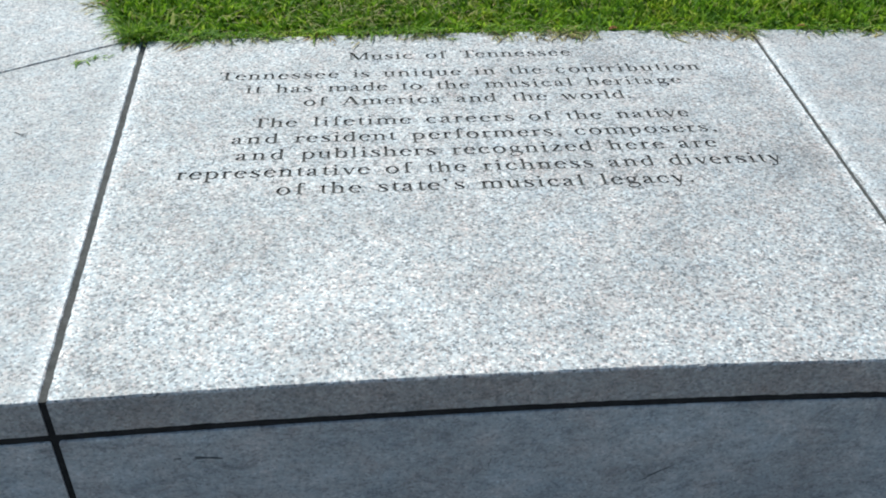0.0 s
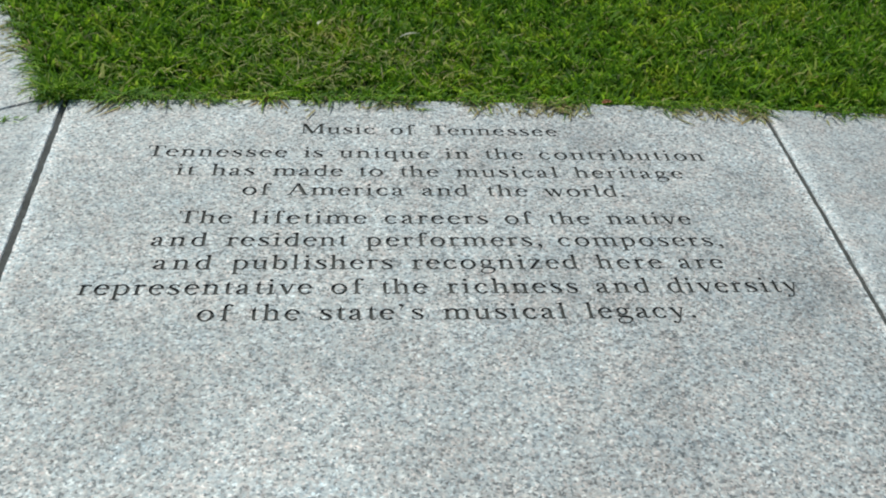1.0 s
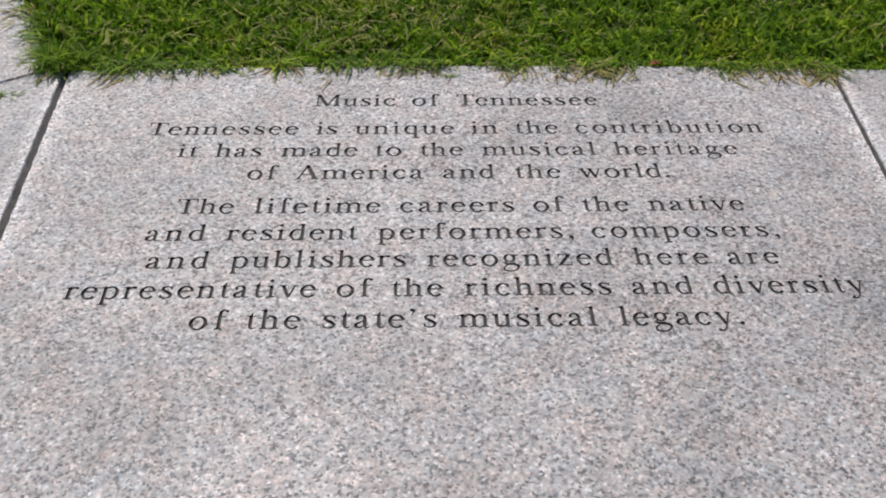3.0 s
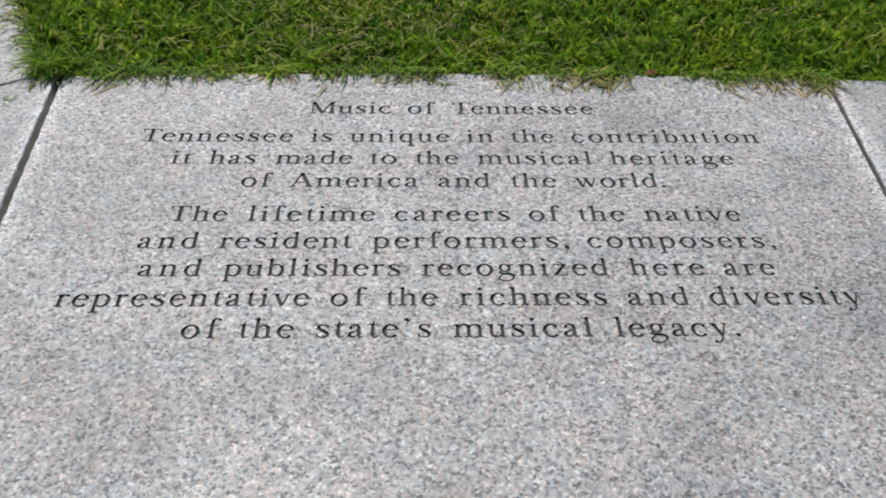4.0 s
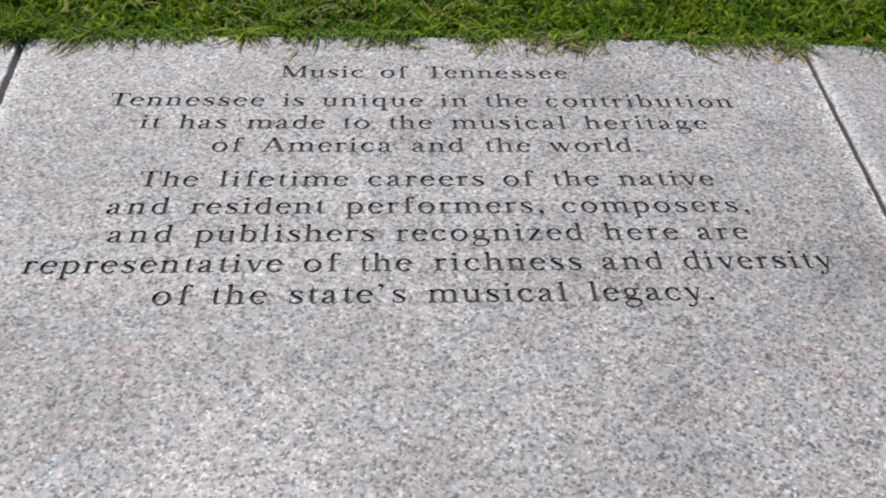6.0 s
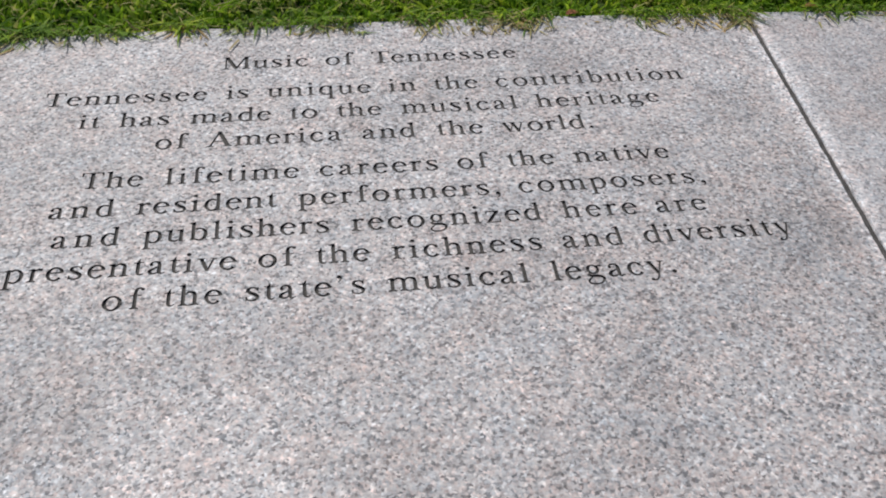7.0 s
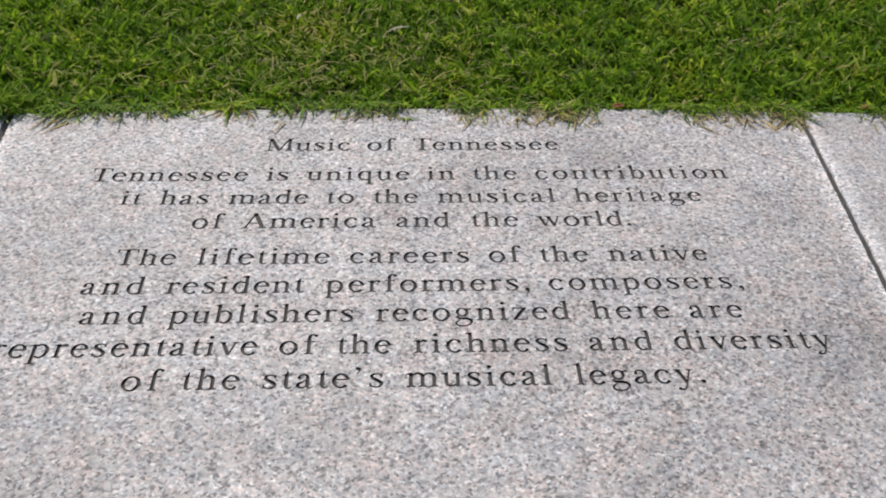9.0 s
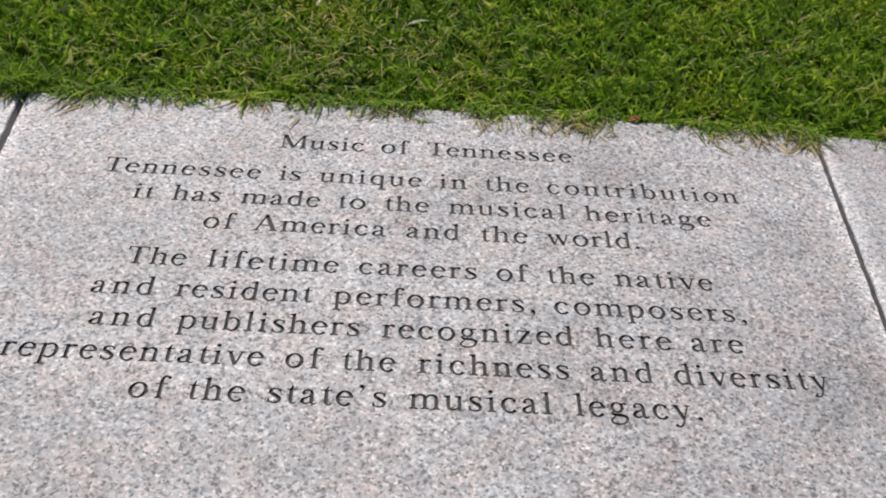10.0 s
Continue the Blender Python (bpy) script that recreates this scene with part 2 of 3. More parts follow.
# second patch: glare along the front edge, painted into the stone's colour
M_SLAB = granite("flamed_granite", joint_halo=True, patches=(
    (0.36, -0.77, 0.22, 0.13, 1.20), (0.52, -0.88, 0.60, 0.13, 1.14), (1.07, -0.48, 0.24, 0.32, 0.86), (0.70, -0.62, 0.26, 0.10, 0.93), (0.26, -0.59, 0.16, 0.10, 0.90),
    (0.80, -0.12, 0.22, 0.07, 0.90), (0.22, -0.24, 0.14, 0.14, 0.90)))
M_SIDE = granite("coping_granite", 0.97, fleck=0.75, joint_halo=True, grain=0.8)
M_SAWN = granite("sawn_granite", 0.84, 0.62, 0.9, 0.6, weathered=0.35, grain=0.5)
M_WALL = granite("wall_granite", 0.98, 0.66, 0.0, 0.34, weathered=0.9, grain=0.42)
M_PATH = granite("path_granite", 1.02, 0.66, fleck=0.75, grain=0.8)
M_MORTAR = speckled("mortar", ((0.05, 0.047, 0.043), (0.12, 0.113, 0.105)), 60)
# mortar of the front joints, with their shade put into the colour
M_MORTAR_SHADED = speckled("mortar_shaded", ((0.012, 0.011, 0.011), (0.035, 0.032, 0.031)), 60)
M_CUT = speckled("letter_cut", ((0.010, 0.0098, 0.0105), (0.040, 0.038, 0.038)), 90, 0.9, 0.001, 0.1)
M_SOIL = speckled("soil", ((0.028, 0.050, 0.008), (0.075, 0.115, 0.020)), 30, 0.95, 0.004)
M_PLAZA = speckled("plaza_paving", ((0.26, 0.25, 0.24), (0.36, 0.35, 0.34)), 12)
M_QUARTZ = speckled("pale_quartz", ((0.75, 0.75, 0.74), (0.86, 0.86, 0.85)), 300, 0.4)
M_BLADE = leaf_stuff("grass_blades", [(0.0, (0.078, 0.160, 0.011)), (0.3, (0.140, 0.26, 0.016)), (0.7, (0.235, 0.385, 0.022)),
                                      (0.92, (0.36, 0.47, 0.045)), (1.0, (0.43, 0.40, 0.16))], 0.6, 0.5)
M_STRAW = leaf_stuff("dry_blades", [(0.0, (0.28, 0.21, 0.085)), (0.6, (0.40, 0.34, 0.155)), (1.0, (0.2, 0.24, 0.06))], 0.7, 0.2)
M_FADED = leaf_stuff("faded_blades", [(0.0, (0.25, 0.26, 0.05)), (0.6, (0.33, 0.34, 0.08)), (1.0, (0.42, 0.36, 0.15))], 0.65, 0.35)
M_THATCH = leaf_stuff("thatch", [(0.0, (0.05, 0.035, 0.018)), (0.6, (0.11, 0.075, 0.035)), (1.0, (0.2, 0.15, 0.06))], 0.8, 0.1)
M_LEAF = speckled("dead_leaf", ((0.34, 0.12, 0.05), (0.62, 0.30, 0.14)), 120, 0.7)
M_SCUFF = speckled("rubbed_dirt", ((0.09, 0.09, 0.092), (0.17, 0.168, 0.165)), 150, 0.9)
M_TWIG = speckled("twig_bark", ((0.06, 0.055, 0.05), (0.14, 0.125, 0.11)), 200, 0.85)
M_PALE = speckled("pale_leaf", ((0.62, 0.58, 0.42), (0.78, 0.74, 0.6)), 120, 0.7)


# ---- the ring of stone: points on it ----
def ring(r, degrees, side=0.0):
    """A point of the ring at a radius and an angle from +y; side: metres further along the ring."""
    a = radians(degrees) + side / r
    return Vector((CX + r * math.sin(a), CY + r * math.cos(a)))


def finish(bm, name, mat, parent=None, mats=None):
    mesh = bpy.data.meshes.new(name)
    bm.to_mesh(mesh)
    bm.free()
    for m in mats or (mat,):
        mesh.materials.append(m)
    ob = new(name, mesh)
    ob.parent = parent
    return ob


def dense(corners, step=0.010):
    """The outline with points every few millimetres."""
    out = []
    for a, b in zip(corners, corners[1:] + corners[:1]):
        n = max(1, int((b - a).length / step))
        out += [a.lerp(b, i / n) for i in range(n)]
    # sawn by hand: the edges waver by half a millimetre
    return [p + 0.0005 * Vector((math.sin(211 * p.y + 3 * math.sin(97 * p.y)), math.sin(173 * p.x + 3 * math.sin(89 * p.x)))) for p in out]


def inset(points, d):
    """The outline, counter-clockwise, moved inwards by d."""
    out = []
    for before, p, after in zip(points[-1:] + points[:-1], points, points[1:] + points[:1]):
        way = (after - before).normalized()
        one = (p - before).normalized()
        d_here = d / max(0.5, abs(way.dot(one)))
        out.append(p + Vector((-way.y, way.x)) * d_here)
    return out


def slab_sides(bm, outline, top, z0, z1, worn=0.0016, rnd=None):
    """The worn arris and the sides of a slab under the outline `top`; returns the rim of the top."""
    levels = [[bm.verts.new((p.x, p.y, z0)) for p in top]]
    mid = inset(outline, 0.0006)
    levels.append([bm.verts.new((p.x, p.y, z0 - worn * rnd.uniform(0.4, 1.2))) for p in mid])
    levels.append([bm.verts.new((p.x, p.y, z0 - worn * 2.2 - rnd.uniform(0, 0.0008))) for p in outline])
    levels.append([bm.verts.new((p.x, p.y, z1 + rnd.uniform(0, 0.0011))) for p in outline])
    n = len(outline)
    for k, (up, down) in enumerate(zip(levels, levels[1:])):
        for i in range(n):
            j = (i + 1) % n
            bm.faces.new((up[i], down[i], down[j], up[j])).material_index = k // 2
    bm.faces.new(list(reversed(levels[-1])))
    return levels[0]


def slab(name, corners, z0, z1, mat, parent=None, seed=1, wear=0.0018):
    rnd = random.Random(seed)
    outline = dense(corners)
    top = [p.lerp(q, rnd.uniform(0.7, 1.3)) for p, q in zip(outline, inset(outline, wear))]
    bm = bmesh.new()
    rim = slab_sides(bm, outline, top, z0, z1, rnd=rnd)
    bm.faces.new(rim)
    bmesh.ops.triangulate(bm, faces=[f for f in bm.faces if len(f.verts) > 4])
    return finish(bm, name, None, parent, (mat, M_WALL if mat is M_WALL else M_SAWN))


def sector(a0, a1, r0, r1, n=24):
    """Corners of a ring piece between two joints, counter-clockwise."""
    def arc(r, start, end):
        wide = [JOINT if abs(a - A_LEFT) < 0.01 else JOINT_THIN for a in (start, end)]
        one, two = ring(r, start, wide[0]), ring(r, end, -wide[1])
        s, e = math.atan2(one.x - CX, one.y - CY), math.atan2(two.x - CX, two.y - CY)
        return [Vector((CX + r * math.sin(s + (e - s) * i / n), CY + r * math.cos(s + (e - s) * i / n))) for i in range(n + 1)]
    return arc(r0, a0, a1) + list(reversed(arc(r1, a0, a1)))


# ---- ground: sunken plaza inside the ring, lawn outside, out to the horizon ----
def build_ground():
    bm = bmesh.new()
    rings = [(3.0, PLAZA_Z), (9.0, PLAZA_Z), (13.95, PLAZA_Z), (14.05, LAWN_Z), (14.6, LAWN_Z), (15.4, LAWN_Z), (17.0, LAWN_Z), (25.0, LAWN_Z),
             (60.0, LAWN_Z), (300.0, LAWN_Z), (3000.0, LAWN_Z)]
    n = 180
    middle = bm.verts.new((CX, CY, PLAZA_Z))
    rows = [[bm.verts.new((CX + r * math.sin(2 * math.pi * i / n), CY + r * math.cos(2 * math.pi * i / n), z)) for i in range(n)] for r, z in rings]
    for i in range(n):
        j = (i + 1) % n
        bm.faces.new((middle, rows[0][j], rows[0][i]))
        for k in range(len(rows) - 1):
            f = bm.faces.new((rows[k][i], rows[k][j], rows[k + 1][j], rows[k + 1][i]))
            f.material_index = 0 if k >= 3 else 1
    for f in bm.faces:
        if len(f.verts) == 3:
            f.material_index = 1
    bmesh.ops.recalc_face_normals(bm, faces=bm.faces)
    ob = finish(bm, "ground", None, None, (M_SOIL, M_PLAZA))
    return tagged(ob, "dark soil under the lawn and pale paving below the wall", "ground", kind="structure")


build_ground()

# ---- retaining wall: panels, coping, mortar ----
wall = tagged(new("wall_curved"), "low curved grey granite retaining wall with a flat coping", "wall", kind="structure")
FIRST, LAST = -6, 8


def build_wall():
    # mortar core behind the faces, set back
    bm = bmesh.new()
    n = 280
    a0, a1 = A_LEFT + (FIRST) * STEP, A_LEFT + LAST * STEP
    profile = [(R_FRONT + 0.0025, PLAZA_Z), (R_FRONT + 0.0025, -0.003), (R_BACK + 0.002, -0.003), (R_BACK + 0.002, PLAZA_Z)]
    cuts = []
    for i in range(n + 1):
        a = a0 + (a1 - a0) * i / n
        cuts.append([bm.verts.new((*ring(r, a), z)) for r, z in profile])
    for c, d in zip(cuts, cuts[1:]):
        for k in range(len(c)):
            bm.faces.new((c[k], c[(k + 1) % len(c)], d[(k + 1) % len(c)], d[k])).material_index = 1 if k == 0 else 0
    bm.faces.new(cuts[0])
    bm.faces.new(list(reversed(cuts[-1])))
    bmesh.ops.recalc_face_normals(bm, faces=bm.faces)
    finish(bm, "mortar", None, wall, (M_MORTAR, M_MORTAR_SHADED))
    for k in range(FIRST, LAST):
        a = A_LEFT + k * STEP
        slab("wall_panel", sector(a, a + STEP, R_FRONT, R_FRONT + 0.08), -COPING - BED, PLAZA_Z, M_WALL, wall, 50 + k, 0.0025)


build_wall()


# ---- the inscription's letters: broad and thin strokes with bracketed feet, on a 1000-unit body ----
def catmull(points, n=5):
    pts = [points[0]] + list(points) + [points[-1]]
    out = []
    for p0, p1, p2, p3 in zip(pts, pts[1:], pts[2:], pts[3:]):
        for i in range(n):
            t = i / n
            out.append(tuple(0.5 * (2 * b + (c - a) * t + (2 * a - 5 * b + 4 * c - d) * t * t + (3 * b - a - 3 * c + d) * t ** 3)
                             for a, b, c, d in zip(p0, p1, p2, p3)))
    return out + [tuple(points[-1])]


def ribbon(path):
    """Quads along a path of x, y, width."""
    left, right = [], []
    for i, (x, y, w) in enumerate(path):
        w *= 1.12
        a, b = path[max(0, i - 1)], path[min(len(path) - 1, i + 1)]
        way = Vector((b[0] - a[0], b[1] - a[1])).normalized()
        left.append((x - way.y * w / 2, y + way.x * w / 2))
        right.append((x + way.y * w / 2, y - way.x * w / 2))
    return [[right[i], right[i + 1], left[i + 1], left[i]] for i in range(len(path) - 1)]


def brush(*points):
    return ribbon(catmull(points))


def bowl(cx, cy, rx, ry, start, end, thick=88, thin=46):
    path = []
    n = max(8, int(abs(end - start) / 14))
    for i in range(n + 1):
        a = radians(start + (end - start) * i / n)
        path.append((cx + rx * math.cos(a), cy + ry * math.sin(a), thin + (thick - thin) * abs(math.cos(a + 0.12)) ** 1.6))
    return ribbon(path)


def box(x0, y0, x1, y1):
    return [[(x0, y0), (x1, y0), (x1, y1), (x0, y1)]]


def bar(x0, y0, x1, y1, w):
    return ribbon([(x0, y0, w), (x1, y1, w)])


def blob(x, y, r):
    return [[(x + r * math.cos(math.pi * i / 5), y + r * math.sin(math.pi * i / 5)) for i in range(10)]]


def stem(x, y0, y1, w=93):
    return box(x - w / 2, y0, x + w / 2, y1)


def foot(x, y=0, half=108, w=93):
    return box(x - half, y, x + half, y + 34) + [[(x - half + 20, y + 32), (x + half - 20, y + 32), (x + w / 2, y + 62), (x - w / 2, y + 62)]]


def cap_serif(x, y, half=95):
    return box(x - half, y - 34, x + half, y)


def flag(x, y, w=93):
    return [[(x - w / 2 - 72, y - 52), (x - w / 2 + 4, y - 66), (x + w / 2, y - 60), (x + w / 2, y + 10), (x - w / 2 - 72, y - 30)]]


def arch(x0, x1):
    return brush((x0 + 36, 340, 26), (x0 + 95, 415, 42), (x0 + 165, 432, 58), (x1 - 18, 390, 74), (x1, 310, 82), (x1, 250, 82))


def glyph(c):
    """The strokes and the advance of a character."""
    left_bowl = bowl(238, 225, 158, 214, 52, 308)
    right_bowl = bowl(266, 225, 160, 214, -128, 128)
    if c == "n":
        return stem(112, 0, 440) + flag(112, 450) + foot(112) + arch(112, 384) + stem(384, 0, 300) + foot(384), 500
    if c == "h":
        return stem(112, 0, 680) + flag(112, 683) + foot(112) + arch(112, 384) + stem(384, 0, 300) + foot(384), 500
    if c == "m":
        return (stem(112, 0, 440) + flag(112, 450) + foot(112) + arch(112, 388) + stem(388, 0, 300) + foot(388) + arch(388, 664)
                + stem(664, 0, 300) + foot(664)), 778
    if c == "r":
        return stem(112, 0, 440) + flag(112, 450) + foot(112) + brush((148, 340, 30), (200, 412, 46), (262, 428, 62)) + blob(290, 405, 50), 333
    if c == "u":
        return (stem(112, 130, 440) + flag(112, 450) + brush((112, 170, 82), (120, 80, 78), (175, 28, 56), (260, 32, 40), (350, 96, 28))
                + stem(384, 0, 440) + flag(384, 450) + box(384, 0, 482, 26)), 500
    if c == "i":
        return stem(140, 0, 440) + flag(140, 450) + foot(140) + blob(132, 612, 58), 278
    if c == "l":
        return stem(140, 0, 680) + flag(140, 683) + foot(140), 278
    if c == "o":
        return bowl(250, 225, 180, 216, 0, 360), 500
    if c == "c":
        return bowl(240, 225, 168, 212, 48, 322) + blob(352, 365, 48), 444
    if c == "e":
        return bowl(236, 225, 164, 214, 8, 322) + box(96, 244, 412, 288), 444
    if c == "a":
        return (blob(98, 338, 48) + brush((78, 345, 40), (112, 408, 42), (190, 434, 42), (268, 405, 64), (296, 320, 82), (296, 240, 82))
                + stem(296, 70, 300) + brush((300, 268, 30), (188, 215, 44), (88, 150, 70), (76, 86, 84), (118, 34, 60), (180, 30, 46), (244, 58, 34), (300, 105, 28))
                + brush((296, 100, 82), (312, 36, 66), (362, 22, 40), (432, 58, 24))), 444
    if c == "d":
        return left_bowl + stem(388, 0, 680) + flag(388, 683) + box(388, 0, 490, 26), 500
    if c == "b":
        return right_bowl + stem(114, 20, 680) + flag(114, 683), 500
    if c == "p":
        return right_bowl + stem(114, -205, 440) + flag(114, 450) + foot(114, -217), 500
    if c == "q":
        return left_bowl + stem(388, -205, 445) + foot(388, -217), 500
    if c == "g":
        return (bowl(220, 300, 124, 140, 0, 360, 74, 38) + brush((305, 392, 40), (370, 412, 40), (455, 412, 54))
                + brush((150, 188, 40), (92, 140, 52), (112, 92, 66), (210, 72, 76), (340, 62, 76), (425, 12, 74), (436, -66, 64), (370, -158, 44),
                        (240, -196, 40), (110, -180, 48), (52, -112, 52), (82, -34, 38), (165, 30, 36))), 500
    if c == "f":
        return stem(160, 0, 560) + foot(160) + brush((160, 520, 82), (172, 612, 72), (226, 662, 50), (292, 664, 46)) + blob(322, 630, 48) + box(28, 418, 312, 452), 333
    if c == "t":
        return stem(132, 120, 470) + [[(91, 440), (173, 440), (173, 575), (150, 560)]] + box(20, 418, 268, 452) + brush((132, 160, 82), (142, 60, 72), (192, 20, 48), (276, 62, 26)), 278
    if c == "s":
        return (brush((322, 340, 34), (292, 408, 40), (205, 434, 40), (112, 404, 62), (94, 338, 78), (164, 262, 90), (262, 202, 92), (318, 130, 82), (298, 52, 62),
                      (200, 16, 40), (96, 40, 38), (58, 125, 32)) + box(318, 315, 344, 448) + box(42, 5, 68, 150)), 389
    if c == "v":
        return bar(98, 440, 262, 4, 86) + bar(410, 440, 258, 4, 44) + cap_serif(100, 450) + cap_serif(410, 450, 75), 500
    if c == "w":
        return (bar(95, 440, 245, 4, 84) + bar(360, 380, 240, 4, 36) + bar(335, 440, 498, 4, 84) + bar(630, 440, 494, 4, 36)
                + cap_serif(98, 450) + cap_serif(340, 450) + cap_serif(632, 450, 72)), 722
    if c == "y":
        return (bar(98, 440, 268, 20, 86) + bar(412, 440, 238, -90, 38) + brush((262, -20, 38), (220, -130, 42), (160, -188, 48), (88, -186, 52))
                + blob(72, -170, 48) + cap_serif(100, 450) + cap_serif(412, 450, 75)), 500
    if c == "z":
        return box(48, 412, 402, 450) + bar(350, 425, 92, 26, 84) + box(30, 0, 408, 38) + box(48, 330, 76, 450) + box(382, 0, 410, 125), 444
    if c == "M":
        return (stem(128, 0, 662, 48) + bar(152, 655, 440, 12, 108) + bar(725, 650, 430, 12, 52) + stem(748, 0, 662, 108)
                + foot(128, 0, 112, 48) + foot(748, 0, 130, 108) + cap_serif(110, 662, 96) + cap_serif(776, 662, 104)), 889
    if c == "T":
        return stem(305, 0, 640, 106) + foot(305, 0, 150, 106) + box(20, 622, 592, 662) + [[(18, 500), (46, 500), (90, 640), (24, 640)], [(566, 500), (594, 500), (588, 640), (522, 640)]], 611
    if c == "A":
        return bar(352, 650, 108, 14, 46) + bar(348, 664, 600, 10, 108) + box(190, 212, 520, 252) + foot(108, 0, 100, 46) + foot(604, 0, 118, 108), 722
    if c == ",":
        return blob(118, 54, 60) + brush((160, 50, 46), (152, -40, 40), (96, -125, 22)), 250
    if c == "’":
        return blob(118, 606, 60) + brush((160, 602, 46), (152, 512, 40), (96, 430, 22)), 300
    return blob(118, 54, 62), 250


EM, CUT = 0.0462, 0.0048
CELL_LOW, CELL_HIGH, SPARE = -240, 720, 6
KERN = {"Te": -75, "iv": -10, "ve": -50, "ti": -4, "wo": -12}  # pairs set closer or wider


def covers(poly, p):
    """Whether a polygon holds a point."""
    odd = False
    for (x0, y0), (x1, y1) in zip(poly, poly[1:] + poly[:1]):
        if (y0 > p.y) != (y1 > p.y) and p.x < x0 + (p.y - y0) * (x1 - x0) / (y1 - y0):
            odd = not odd
    return odd


def cell(c):
    """A character's cell cut along its strokes: points in metres, triangles of the letter, triangles of the stone round it, width."""
    strokes, wide = glyph(c)
    points, faces = [], []
    low_x, high_x = (pick(v[0] for s in strokes for v in s) + off for pick, off in ((min, -SPARE), (max, SPARE)))
    for poly in [[(low_x, CELL_LOW), (high_x, CELL_LOW), (high_x, CELL_HIGH), (low_x, CELL_HIGH)]] + strokes:
        area = sum(a[0] * b[1] - b[0] * a[1] for a, b in zip(poly, poly[1:] + poly[:1]))
        poly = poly if area > 0 else poly[::-1]
        faces.append(list(range(len(points), len(points) + len(poly))))
        points += [Vector(p) for p in poly]
    edges = [(a, b) for f in faces for a, b in zip(f, f[1:] + f[:1])]
    verts, _, tris, _, _, _ = geometry.delaunay_2d_cdt(points, edges, [], 0, 0.5)
    inside, outside = [], []
    for t in tris:
        middle = sum((verts[i] for i in t), Vector((0, 0))) / len(t)
        (inside if any(covers(poly, middle) for poly in strokes) else outside).append(t)
    return [v * (EM / 1000) for v in verts], inside, outside, wide, low_x, high_x


def letter_mesh(c, cells):
    """The cut letter: a floor a few millimetres down and the walls round it."""
    verts, inside = cells[c][:2]
    bm = bmesh.new()
    low = {i: bm.verts.new((verts[i].x, verts[i].y, -CUT)) for t in inside for i in t}
    high = {}
    edges = {}
    for t in inside:
        bm.faces.new([low[i] for i in t])
        for a, b in zip(t, list(t[1:]) + [t[0]]):
            edges[(a, b)] = True
    for a, b in edges:
        if (b, a) not in edges:
            for i in (a, b):
                if i not in high:
                    high[i] = bm.verts.new((verts[i].x, verts[i].y, 0))
            bm.faces.new((low[b], low[a], high[a], high[b]))
    mesh = bpy.data.meshes.new("letter")
    bm.to_mesh(mesh)
    bm.free()
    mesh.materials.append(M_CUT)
    return mesh


# baseline, then each word with the left and right end of its ink
LINES = [
    (-0.0755, [("Music", 0.390, 0.511), ("of", 0.536, 0.578), ("Tennessee", 0.603, 0.815)]),
    (-0.1475, [("Tennessee", 0.158, 0.373), ("is", 0.398, 0.428), ("unique", 0.453, 0.597), ("in", 0.621, 0.660), ("the", 0.685, 0.748), ("contribution", 0.773, 1.0455)]),
    (-0.2, [("it", 0.209, 0.237), ("has", 0.261, 0.326), ("made", 0.353, 0.460), ("to", 0.484, 0.521), ("the", 0.547, 0.608), ("musical", 0.634, 0.795), ("heritage", 0.821, 0.997)]),
    (-0.2515, [("of", 0.312, 0.354), ("America", 0.377, 0.552), ("and", 0.578, 0.649), ("the", 0.677, 0.740), ("world.", 0.764, 0.889)]),
    (-0.3225, [("The", 0.229, 0.304), ("lifetime", 0.330, 0.495), ("careers", 0.520, 0.670), ("of", 0.695, 0.737), ("the", 0.760, 0.822), ("native", 0.847, 0.975)]),
    (-0.375, [("and", 0.200, 0.275), ("resident", 0.301, 0.467), ("performers,", 0.492, 0.741), ("composers,", 0.765, 1.005)]),
    (-0.4255, [("and", 0.211, 0.287), ("publishers", 0.313, 0.528), ("recognized", 0.554, 0.784), ("here", 0.810, 0.904), ("are", 0.927, 0.992)]),
    (-0.4768, [("representative", 0.125, 0.422), ("of", 0.446, 0.489), ("the", 0.511, 0.573), ("richness", 0.598, 0.774), ("and", 0.799, 0.873), ("diversity", 0.898, 1.082)]),
    (-0.5275, [("of", 0.280, 0.324), ("the", 0.345, 0.408), ("state’s", 0.433, 0.564), ("musical", 0.589, 0.750), ("legacy.", 0.776, 0.921)]),
]


